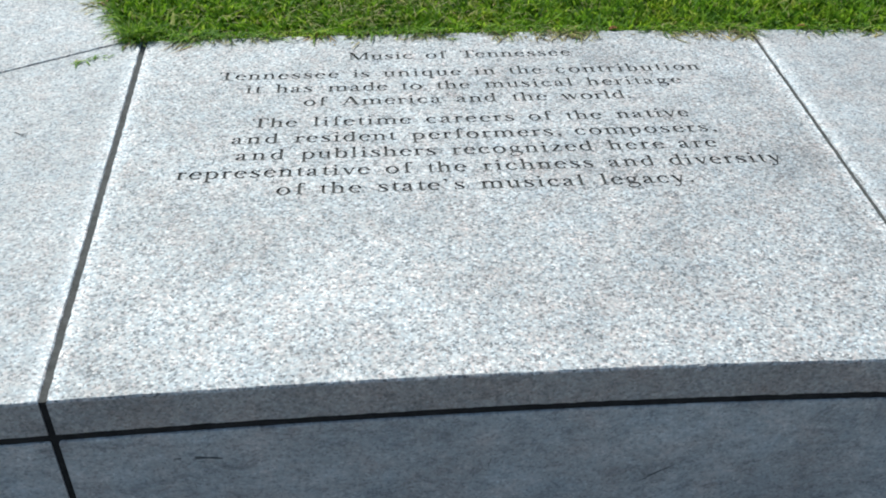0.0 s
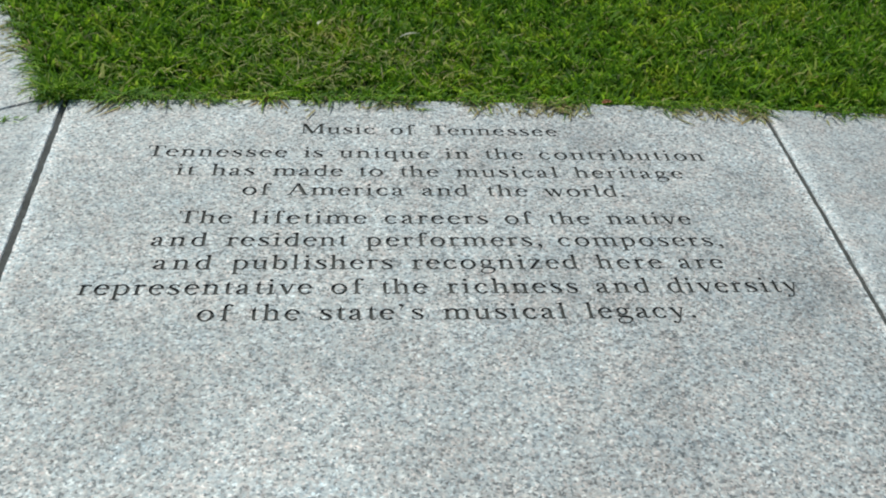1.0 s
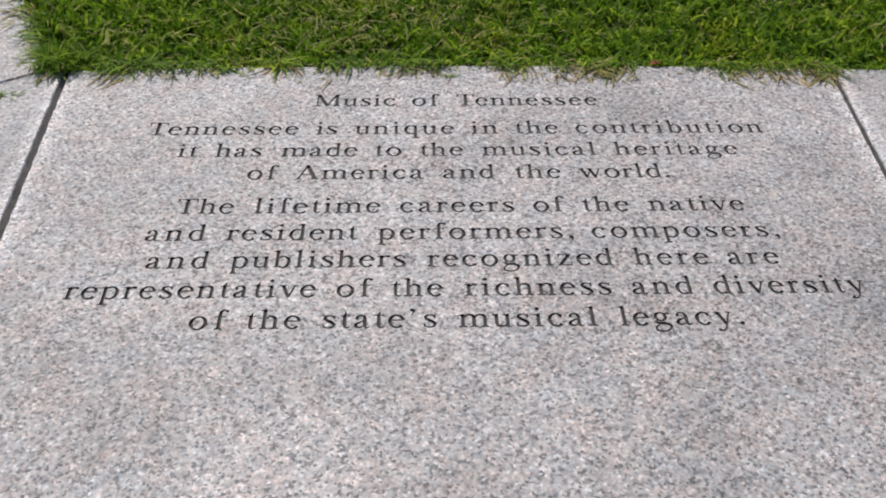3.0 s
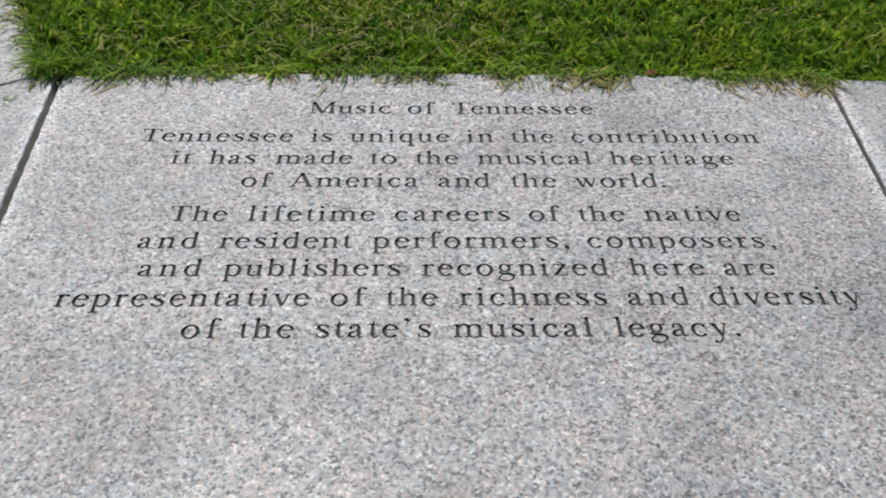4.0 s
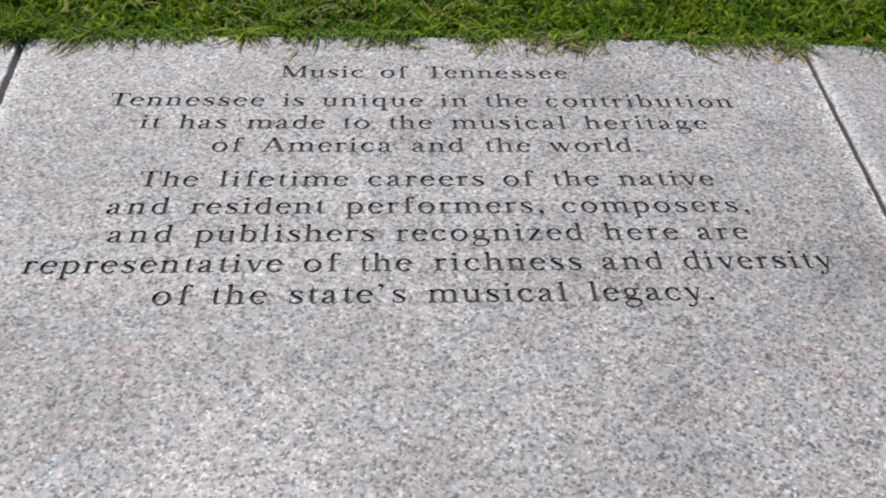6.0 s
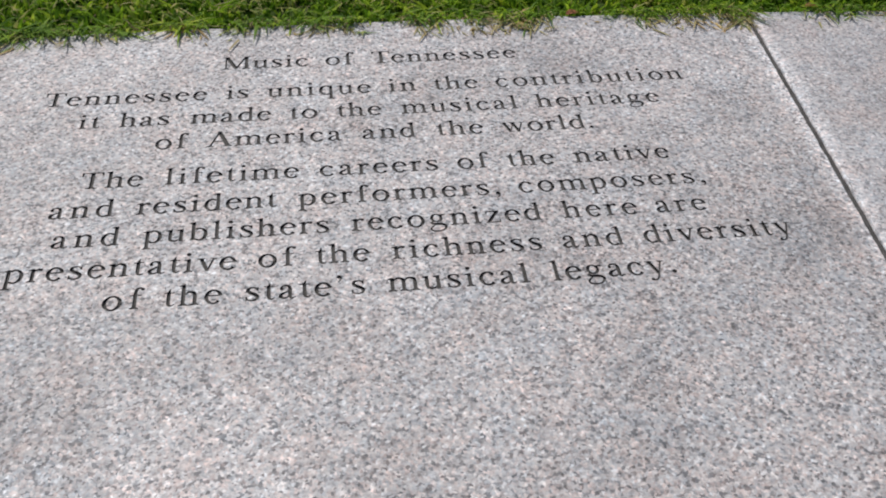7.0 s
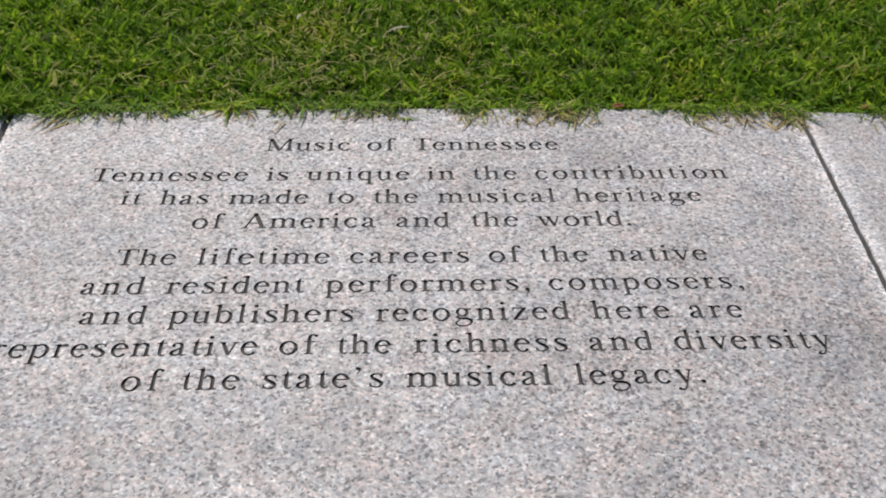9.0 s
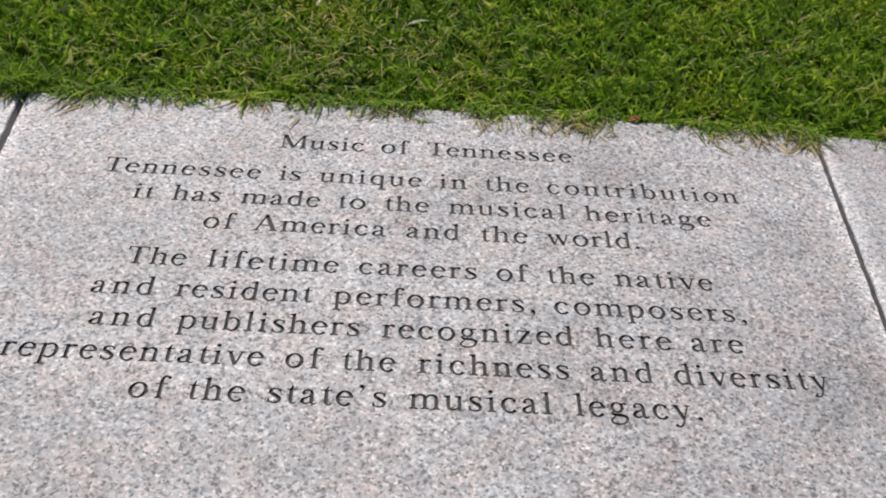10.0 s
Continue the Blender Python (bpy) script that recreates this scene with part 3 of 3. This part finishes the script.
def build_inscribed_slab():
    rnd = random.Random(7)
    outline = dense(sector(A_LEFT, A_RIGHT, R_FRONT, R_BACK))
    top = [p.lerp(q, rnd.uniform(0.7, 1.3)) for p, q in zip(outline, inset(outline, 0.0018))]
    cells = {c: cell(c) for c in sorted({c for _, words in LINES for word, *_ in words for c in word})}
    unit = EM / 1000
    bm = bmesh.new()
    rim = slab_sides(bm, outline, top, 0.0, -COPING, rnd=rnd)

    def quad(x0, y0, x1, y1):
        bm.faces.new([bm.verts.new((x, y, 0)) for x, y in ((x0, y0), (x1, y0), (x1, y1), (x0, y1))])

    x_low, x_high = 0.09, 1.12
    y_high = LINES[0][0] + CELL_HIGH * unit + 0.001
    y_low = LINES[-1][0] + CELL_LOW * unit - 0.001
    places = []
    y = y_high
    for base, words in LINES:
        high, low = base + CELL_HIGH * unit, base + CELL_LOW * unit
        quad(x_low, high, x_high, y)
        y, edge = low, x_low
        for word, x0, x1 in words:
            first, last = (glyph(c)[0] for c in (word[0], word[-1]))
            ink0, ink1 = min(v[0] for s in first for v in s), max(v[0] for s in last for v in s)
            natural = sum(cells[c][3] + KERN.get(c + d, 0) for c, d in zip(word, word[1:])) - ink0 + ink1
            track = ((x1 - x0) / unit - natural) / (len(word) - 1)
            pen = x0 / unit - ink0
            for c, after in zip(word, word[1:] + " "):
                verts, _, outside, wide, low_x, high_x = cells[c]
                quad(edge, low, (pen + low_x) * unit, high)
                made = {i: bm.verts.new((verts[i].x + pen * unit, verts[i].y + base, 0)) for t in outside for i in t}
                for t in outside:
                    bm.faces.new([made[i] for i in t])
                places.append((c, pen * unit, base))
                edge = (pen + high_x) * unit
                pen += wide + track + KERN.get(c + after, 0)
        quad(edge, low, x_high, high)
    quad(x_low, y_low, x_high, y)
    # the margin between the lettered field and the slab's rim
    field = [Vector(p) for p in ((x_low, y_low), (x_high, y_low), (x_high, y_high), (x_low, y_high))]
    points = [Vector((v.co.x, v.co.y)) for v in rim] + field
    n = len(rim)
    verts, _, tris, _, _, origin = geometry.delaunay_2d_cdt(points, [], [list(range(n)), list(range(n, n + 4))], 1, 1e-6)
    made = {}
    for t, o in zip(tris, origin):
        if 0 in o and 1 not in o:
            for i in t:
                if i not in made:
                    made[i] = bm.verts.new((verts[i].x, verts[i].y, 0))
            bm.faces.new([made[i] for i in t])
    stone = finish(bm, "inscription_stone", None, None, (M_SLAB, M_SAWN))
    tagged(stone, "pale grey flamed granite coping slab engraved with dark serif lettering", "inscription")
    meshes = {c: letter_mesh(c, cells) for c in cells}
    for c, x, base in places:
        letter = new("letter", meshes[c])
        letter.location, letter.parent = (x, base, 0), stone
    return stone


inscribed = build_inscribed_slab()

# ---- the plain coping slabs beside it, and the path that leaves the ring ----
CUT_A, CUT_B = Vector((-0.237, -0.098)), Vector((-0.062, 0.010))  # the thin slanting joint
CUT_WAY = (CUT_B - CUT_A).normalized()


def on_cut(x, off=0.0):
    p = CUT_A + CUT_WAY * ((x - CUT_A.x) / CUT_WAY.x)
    return p + Vector((-CUT_WAY.y, CUT_WAY.x)) * off


def build_coping():
    for k in range(1, LAST):
        a = A_LEFT + k * STEP
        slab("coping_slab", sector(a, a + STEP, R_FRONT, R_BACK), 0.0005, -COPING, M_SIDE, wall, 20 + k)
    for k in range(FIRST, -1):
        a = A_LEFT + k * STEP
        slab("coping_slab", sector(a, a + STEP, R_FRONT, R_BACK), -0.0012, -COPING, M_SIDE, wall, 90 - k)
    whole = sector(A_LEFT - STEP, A_LEFT, R_FRONT, R_BACK)
    front = whole[: len(whole) // 2]
    left_low, right_low = front[0], front[-1]
    to_centre = (Vector((CX, CY)) - right_low).normalized()
    right_high = right_low - to_centre * 0.979
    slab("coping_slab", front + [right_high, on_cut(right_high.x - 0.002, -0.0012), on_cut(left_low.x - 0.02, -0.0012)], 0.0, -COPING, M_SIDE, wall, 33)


build_coping()


def build_path():
    path = tagged(new("path"), "pale granite paving of a path beside the lawn", "path", kind="structure")
    edge = Vector((-0.42, 0.907)).normalized()
    start = on_cut(-0.03, 0.0012)
    along = -CUT_WAY
    for row in range(4):
        a, b = start + edge * (1.2 * row + (0.006 if row else 0)), start + edge * (1.2 * (row + 1))
        slab("paving_slab", [a, b, b + along * 1.29, a + along * 1.29], 0.0005, -0.05, M_PATH, path, 70 + row * 2, 0.002)
    bm = bmesh.new()
    c = [start + along * 0.01, start + edge * 4.8, start + edge * 4.8 + along * 1.28, start + along * 1.28]
    bm.faces.new([bm.verts.new((p.x, p.y, -0.008)) for p in c])
    bmesh.ops.recalc_face_normals(bm, faces=bm.faces)
    finish(bm, "mortar", M_MORTAR, path)


build_path()


# ---- lawn ----
EDGE_AT, EDGE_WAY = on_cut(-0.03), Vector((-0.42, 0.907)).normalized()


def blade_mesh(name, roots, tips_lean, heights, widths, turn, curl, mat, lift):
    """Many blades, each a bent tapering strip of two quads and a tip, as one mesh."""
    n = len(roots)
    side = np.stack([-np.sin(turn), np.cos(turn), np.zeros(n)], 1)
    lean = np.stack([tips_lean[:, 0], tips_lean[:, 1], np.zeros(n)], 1)
    up = np.array([0, 0, 1.0])
    verts = np.zeros((n, 7, 3))
    for k, (f, w) in enumerate(((0.0, 0.8), (0.4, 1.0), (0.75, 0.7))):
        middle = roots + lean * f ** 1.7 + up * (heights * (f - curl * f ** 3))[:, None]
        verts[:, 2 * k] = middle - side * (widths * w / 2)[:, None]
        verts[:, 2 * k + 1] = middle + side * (widths * w / 2)[:, None]
    verts[:, 6] = roots + lean + up * (heights * (1 - curl))[:, None]
    verts[:, :, 2] = np.maximum(verts[:, :, 2], lift)
    base = (np.arange(n) * 7)[:, None]
    quads = np.concatenate([base + [0, 1, 3, 2], base + [2, 3, 5, 4]], 0)
    tris = base + [4, 5, 6]
    mesh = bpy.data.meshes.new(name)
    mesh.from_pydata(verts.reshape(-1, 3).tolist(), [], quads.tolist() + tris.tolist())
    mesh.materials.append(mat)
    return new(name, mesh)


def on_lawn(x, y, spare=0.0):
    r = np.hypot(x - CX, y - CY)
    right_of_path = (x - EDGE_AT.x) * EDGE_WAY.y - (y - EDGE_AT.y) * EDGE_WAY.x
    return (r > R_BACK + 0.004 - spare) & ((right_of_path > 0.004 - spare) | (right_of_path < -1.29))


NEAR = (-0.6, 2.0, 0.85)  # the strip of lawn that is seen from close by


def build_grass():
    rng = np.random.default_rng(5)

    def field(name, x0, x1, y0, y1, per_metre, tall, wide, label, thin_inside=False):
        n = int((x1 - x0) * (y1 - y0) * per_metre)
        clumps = rng.uniform((x0, y0), (x1, y1), (max(1, n // 11), 2))
        at = clumps[rng.integers(0, len(clumps), n)] + rng.normal(0, 0.010, (n, 2))
        at = at[on_lawn(at[:, 0], at[:, 1])]
        if thin_inside:
            at = at[(at[:, 0] < NEAR[0]) | (at[:, 0] > NEAR[1]) | (at[:, 1] > NEAR[2])]
            at = at[(at[:, 0] - CX) ** 2 + (at[:, 1] - CY) ** 2 > (R_BACK + 0.02) ** 2]
        n = len(at)
        roots = np.concatenate([at, np.full((n, 1), LAWN_Z)], 1)
        r = np.hypot(at[:, 0] - CX, at[:, 1] - CY)
        near_edge = np.clip(1 - (r - R_BACK) / 0.05, 0, 1)
        bump = 1 + 0.22 * np.sin(at[:, 0] * 41 + 2 * np.sin(at[:, 1] * 29)) * np.sin(at[:, 1] * 53 + 1.5 * np.sin(at[:, 0] * 19))
        heights = np.minimum(rng.gamma(9, tall / 9, n), 1.7 * tall) * (1 - 0.2 * near_edge) * bump
        way = rng.uniform(0, 2 * np.pi, n)
        reach = heights * rng.uniform(0.15, 1.15, n)
        lean = np.stack([np.cos(way), np.sin(way)], 1) * reach[:, None]
        lean[:, 1] -= near_edge * 0.010 * rng.uniform(0, 1.6, n)
        turn = way + np.pi / 2 + rng.normal(0, 0.9, n)
        ob = blade_mesh(name, roots, lean, heights, rng.uniform(0.6, 1.35, n) * wide, turn, rng.uniform(0, 0.55, n), M_BLADE, LAWN_Z)
        return tagged(ob, label, "grass", kind="stuff")

    field("grass", NEAR[0], NEAR[1], -0.12, NEAR[2], 25000, 0.023, 0.0060, "dense mown green lawn grass along the granite slabs")
    field("grass", NEAR[0], NEAR[1], -0.12, NEAR[2], 17000, 0.012, 0.0070, "low green undergrowth between the taller lawn grass blades")
    field("grass", -5.0, 6.0, -1.6, 4.2, 6000, 0.030, 0.0125, "mown green lawn grass behind the granite slabs", True)

    def stalks(n, spots, spread, label, lowest=0.004, wide=0.0016, mat=M_STRAW):
        """Dry stems and dead blades among the green ones, thicker in some patches of the lawn."""
        middle = np.array(spots)[rng.integers(0, len(spots), n)]
        at = np.where((rng.uniform(0, 1, n) < 0.6)[:, None], middle + rng.normal(0, 1, (n, 2)) * spread, rng.uniform((NEAR[0], 0.0), (NEAR[1], NEAR[2]), (n, 2)))
        at = at[on_lawn(at[:, 0], at[:, 1], -0.012)]
        n = len(at)
        roots = np.concatenate([at, (LAWN_Z + rng.uniform(lowest, 0.026, n))[:, None]], 1)
        way = rng.uniform(0, 2 * np.pi, n)
        lean = np.stack([np.cos(way), np.sin(way)], 1) * rng.gamma(5, 0.0042, n)[:, None]
        tagged(blade_mesh("dry_grass", roots, lean, rng.uniform(0.002, 0.012, n), rng.uniform(0.63, 1.37, n) * wide, way + rng.normal(0, 0.6, n),
                          rng.uniform(0, 0.8, n), mat, LAWN_Z), label, "grass", kind="stuff")

    stalks(750, ((0.36, 0.18), (0.50, 0.12), (0.62, 0.22), (0.72, 0.14), (0.42, 0.30), (0.05, 0.16), (1.20, 0.30)), (0.07, 0.05),
           "dry tan stems scattered among the green lawn grass")

    def spill(name, n, mat, reach, height, label, stray, back, gathered=0.0, spots=(0.645,)):
        """Blades rooted along the lawn's edges, bent over the stone in uneven tufts."""
        along_path = rng.uniform(0, 1, n) < 0.22
        f = rng.uniform(0, 1, n)
        f = np.where(rng.uniform(0, 1, n) < gathered, np.array(spots)[rng.integers(0, len(spots), n)] + rng.normal(0, 0.028, n), f)
        tuft = 0.5 + 0.5 * np.sin(f * 83 + 1.7 * np.sin(f * 29)) * np.sin(f * 19 + 0.6)
        keep = rng.uniform(0, 1, n) < 0.10 + 0.95 * tuft ** 2
        x = -0.05 + 1.8 * f
        y = CY + np.sqrt((R_BACK + rng.uniform(-stray, back, n)) ** 2 - (x - CX) ** 2)
        way = rng.normal(-np.pi / 2, 1.0, n)
        far = 0.62 * f
        off = rng.uniform(-back, stray, n)
        x = np.where(along_path, EDGE_AT.x + EDGE_WAY.x * far - EDGE_WAY.y * off, x)
        y = np.where(along_path, EDGE_AT.y + EDGE_WAY.y * far + EDGE_WAY.x * off, y)
        way = np.where(along_path, rng.normal(np.pi * 1.08, 0.8, n), way)
        length = np.minimum(rng.gamma(4, reach / 4, n) * (0.5 + 1.0 * tuft), 0.055)
        lean = np.stack([np.cos(way), np.sin(way)], 1) * length[:, None]
        z = rng.uniform(-0.004, 0.004, n)
        parts = [v[keep] for v in (np.stack([x, y, z], 1), lean, rng.uniform(0.3, 1, n) * height, rng.uniform(0.0018, 0.0042, n), way + rng.normal(0, 0.5, n), rng.uniform(0.3, 0.9, n))]
        tagged(blade_mesh(name, *parts, mat, 0.0015), label, "grass", kind="stuff")

    spill("overhanging_grass", 2100, M_BLADE, 0.024, 0.024, "green grass blades bent over the edge of the granite slab", 0.004, 0.018)
    spill("overhanging_grass", 2200, M_BLADE, 0.011, 0.016, "short green grass blades crowding the edge of the granite slab", 0.010, 0.010)
    spill("overhanging_grass", 480, M_BLADE, 0.036, 0.026, "longer green grass blades fallen across the edge of the granite slab", 0.004, 0.014,
          0.5, (0.13, 0.31, 0.48, 0.545, 0.645, 0.69))
    spill("overhanging_grass", 120, M_BLADE, 0.020, 0.004, "loose cut grass blades lying on the granite near the lawn", 0.034, 0.0,
          0.4, (0.34, 0.50, 0.66))
    spill("dry_grass", 1500, M_STRAW, 0.017, 0.008, "dry straw-coloured clippings lying where the lawn meets the stone", 0.032, 0.012,
          0.55, (0.335, 0.45, 0.49, 0.645, 0.67))
    spill("dry_grass", 520, M_STRAW, 0.015, 0.004, "pale cut stems strewn on the granite beside the lawn", 0.046, 0.0,
          0.85, (0.45, 0.485, 0.52, 0.645, 0.67))
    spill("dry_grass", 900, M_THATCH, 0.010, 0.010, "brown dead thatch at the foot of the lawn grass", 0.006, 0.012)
    # tuft that hides the corner between path and coping
    n = 650
    at = rng.normal((-0.010, 0.042), (0.018, 0.011), (n, 2))
    way = rng.uniform(0, 2 * np.pi, n)
    height = rng.gamma(8, 0.0026, n)
    lean = np.stack([np.cos(way), np.sin(way)], 1) * (height * rng.uniform(0.3, 1.5, n))[:, None]
    tagged(blade_mesh("corner_grass", np.concatenate([at, np.zeros((n, 1))], 1), lean, height, rng.uniform(0.002, 0.004, n), way + rng.normal(0, 0.9, n),
                      rng.uniform(0, 0.6, n), M_BLADE, 0.0015), "tuft of green grass over the corner of path and slab", "grass", kind="stuff")
    # loose clippings on the plain slab
    n = 26
    f = rng.uniform(0, 1, n)
    at = np.stack([-0.118 + 0.06 * f, -0.072 + 0.030 * f], 1) + rng.normal(0, 0.004, (n, 2))
    way = rng.normal(0.5, 0.7, n)
    lean = np.stack([np.cos(way), np.sin(way)], 1) * rng.uniform(0.008, 0.024, n)[:, None]
    tagged(blade_mesh("grass_clippings", np.concatenate([at, np.full((n, 1), 0.002)], 1), lean, rng.uniform(0.001, 0.003, n), rng.uniform(0.0018, 0.0036, n), way,
                      rng.uniform(0.3, 0.9, n), M_BLADE, 0.0015), "scattered green grass clippings on the plain slab", "grass", kind="stuff")
    stalks(900, ((0.40, 0.22), (0.48, 0.16), (0.56, 0.26), (0.34, 0.34), (0.30, 0.14)), (0.12, 0.08),
           "faded yellow-green blades in a thin dry patch of the lawn", 0.015, 0.0025, M_FADED)


build_grass()


# ---- small things on the stone and in the grass ----
def build_specks():
    """Pale crystals that stand out of the stone."""
    rnd = random.Random(3)
    for x, y, r in ((0.569, -0.490, 0.0030), (1.021, -0.483, 0.0030), (0.291, -0.450, 0.0024), (0.300, -0.709, 0.0026), (0.731, -0.655, 0.0026),
                    (0.502, -0.557, 0.0022), (1.033, -0.615, 0.0024), (0.484, -0.552, 0.0020), (0.941, -0.621, 0.0022), (-0.056, -0.291, 0.0034)):
        bm = bmesh.new()
        bmesh.ops.create_icosphere(bm, subdivisions=1, radius=r)
        for v in bm.verts:
            v.co = Vector((v.co.x * rnd.uniform(0.6, 1.2), v.co.y * rnd.uniform(0.6, 1.2), v.co.z * 0.5)) * 1.25
        crystal = finish(bm, "quartz_crystal", M_QUARTZ, wall if x < 0 else inscribed)
        crystal.location = (x, y, 0.0)


build_specks()


def build_chip():
    """A bruised place on the front arris, where the stone broke pale."""
    rnd = random.Random(11)
    bm = bmesh.new()
    bmesh.ops.create_icosphere(bm, subdivisions=2, radius=0.006)
    for v in bm.verts:
        v.co = Vector((v.co.x * 1.5, v.co.y * 0.55, v.co.z * 0.8)) * rnd.uniform(0.6, 1.25)
    chip = finish(bm, "chip", M_SLAB, inscribed)
    chip.location = (*(ring(R_FRONT + 0.0008, math.degrees(math.atan2(0.811 - CX, -0.93 - CY)))), -0.0045)


build_chip()


def build_scuff(x0, z0, x1, z1, width):
    """A dark rubbed mark on the face of the wall, tapered to both ends."""
    bm = bmesh.new()
    pairs = []
    for i in range(13):
        f = i / 12
        x, z = x0 + (x1 - x0) * f, z0 + (z1 - z0) * f + 0.002 * math.sin(3.1 * f)
        half = width / 2 * (0.15 + math.sin(math.pi * f) * (0.7 + 0.3 * math.sin(17 * f)))
        y = CY + math.sqrt((R_FRONT - 0.0004) ** 2 - (x - CX) ** 2)
        pairs.append([bm.verts.new((x, y, z - half)), bm.verts.new((x, y, z + half))])
    for a, b in zip(pairs, pairs[1:]):
        bm.faces.new((a[0], b[0], b[1], a[1]))
    finish(bm, "scuff_mark", M_SCUFF, wall)


build_scuff(0.762, -0.209, 0.806, -0.179, 0.0026)
build_scuff(0.556, -0.178, 0.562, -0.148, 0.0040)
build_scuff(0.168, -0.112, 0.232, -0.118, 0.0050)


def build_twig(x, y, turn):
    """A thin crooked twig with a side shoot, lying flat."""
    rnd = random.Random(21)
    bm = bmesh.new()

    def rod(points, r):
        rings = []
        for i, p in enumerate(points):
            k = r * (1 - 0.5 * i / len(points))
            rings.append([bm.verts.new((p[0], p[1] + k * math.cos(a), p[2] + k * math.sin(a))) for a in (0, 1.257, 2.513, 3.77, 5.027)])
        for a, b in zip(rings, rings[1:]):
            for i in range(5):
                bm.faces.new((a[i], a[(i + 1) % 5], b[(i + 1) % 5], b[i]))
        bm.faces.new(list(reversed(rings[0])))
        bm.faces.new(rings[-1])

    main = [(0.0045 * i - 0.013, rnd.uniform(-0.0012, 0.0012), 0.0012) for i in range(7)]
    rod(main, 0.0008)
    rod([main[3], (main[3][0] + 0.004, 0.004, 0.0012), (main[3][0] + 0.006, 0.007, 0.001)], 0.0006)
    bmesh.ops.recalc_face_normals(bm, faces=bm.faces)
    twig = finish(bm, "twig", M_TWIG)
    twig.matrix_world = pose(x, y, 0.0004, 0, 0, turn)
    return tagged(twig, "short crooked dark twig lying on the plain granite slab", "twig")


build_twig(-0.142, -0.327, -35)


def build_leaf(x, y, z, size, turn, tilt, mat, label, broad=0.34, arch_up=0.06):
    """A small curled leaf with a midrib."""
    bm = bmesh.new()
    rows = []
    for i in range(7):
        f = i / 6
        half = broad * size * math.sin(math.pi * min(1, f * 0.93 + 0.03)) ** 0.8
        lift = arch_up * size * math.sin(math.pi * f)
        rows.append([bm.verts.new((size * (f - 0.5), half * k, lift + 0.4 * abs(k) * half)) for k in (-1, -0.45, 0, 0.45, 1)])
    for a, b in zip(rows, rows[1:]):
        for k in range(4):
            bm.faces.new((a[k], b[k], b[k + 1], a[k + 1]))
    top = bm.faces[:]
    bmesh.ops.solidify(bm, geom=top, thickness=0.0005)
    leaf = finish(bm, "fallen_leaf", mat)
    leaf.matrix_world = pose(x, y, z, tilt, 0, turn)
    return tagged(leaf, label, "leaf")


build_leaf(0.922, 0.037, 0.002, 0.021, 15, -5, M_LEAF, "small curled orange-brown dead leaf at the lawn's edge")
build_leaf(1.312, 0.031, 0.002, 0.021, -10, -5, M_LEAF, "small curled orange-brown dead leaf at the lawn's edge")
build_leaf(0.582, 0.250, 0.022, 0.042, 25, -8, M_PALE, "slender pale straw-coloured dry leaf lying on the grass", 0.1)
build_leaf(0.412, 0.300, 0.020, 0.020, 75, -20, M_PALE, "small pale dry leaf standing in the grass", 0.22)
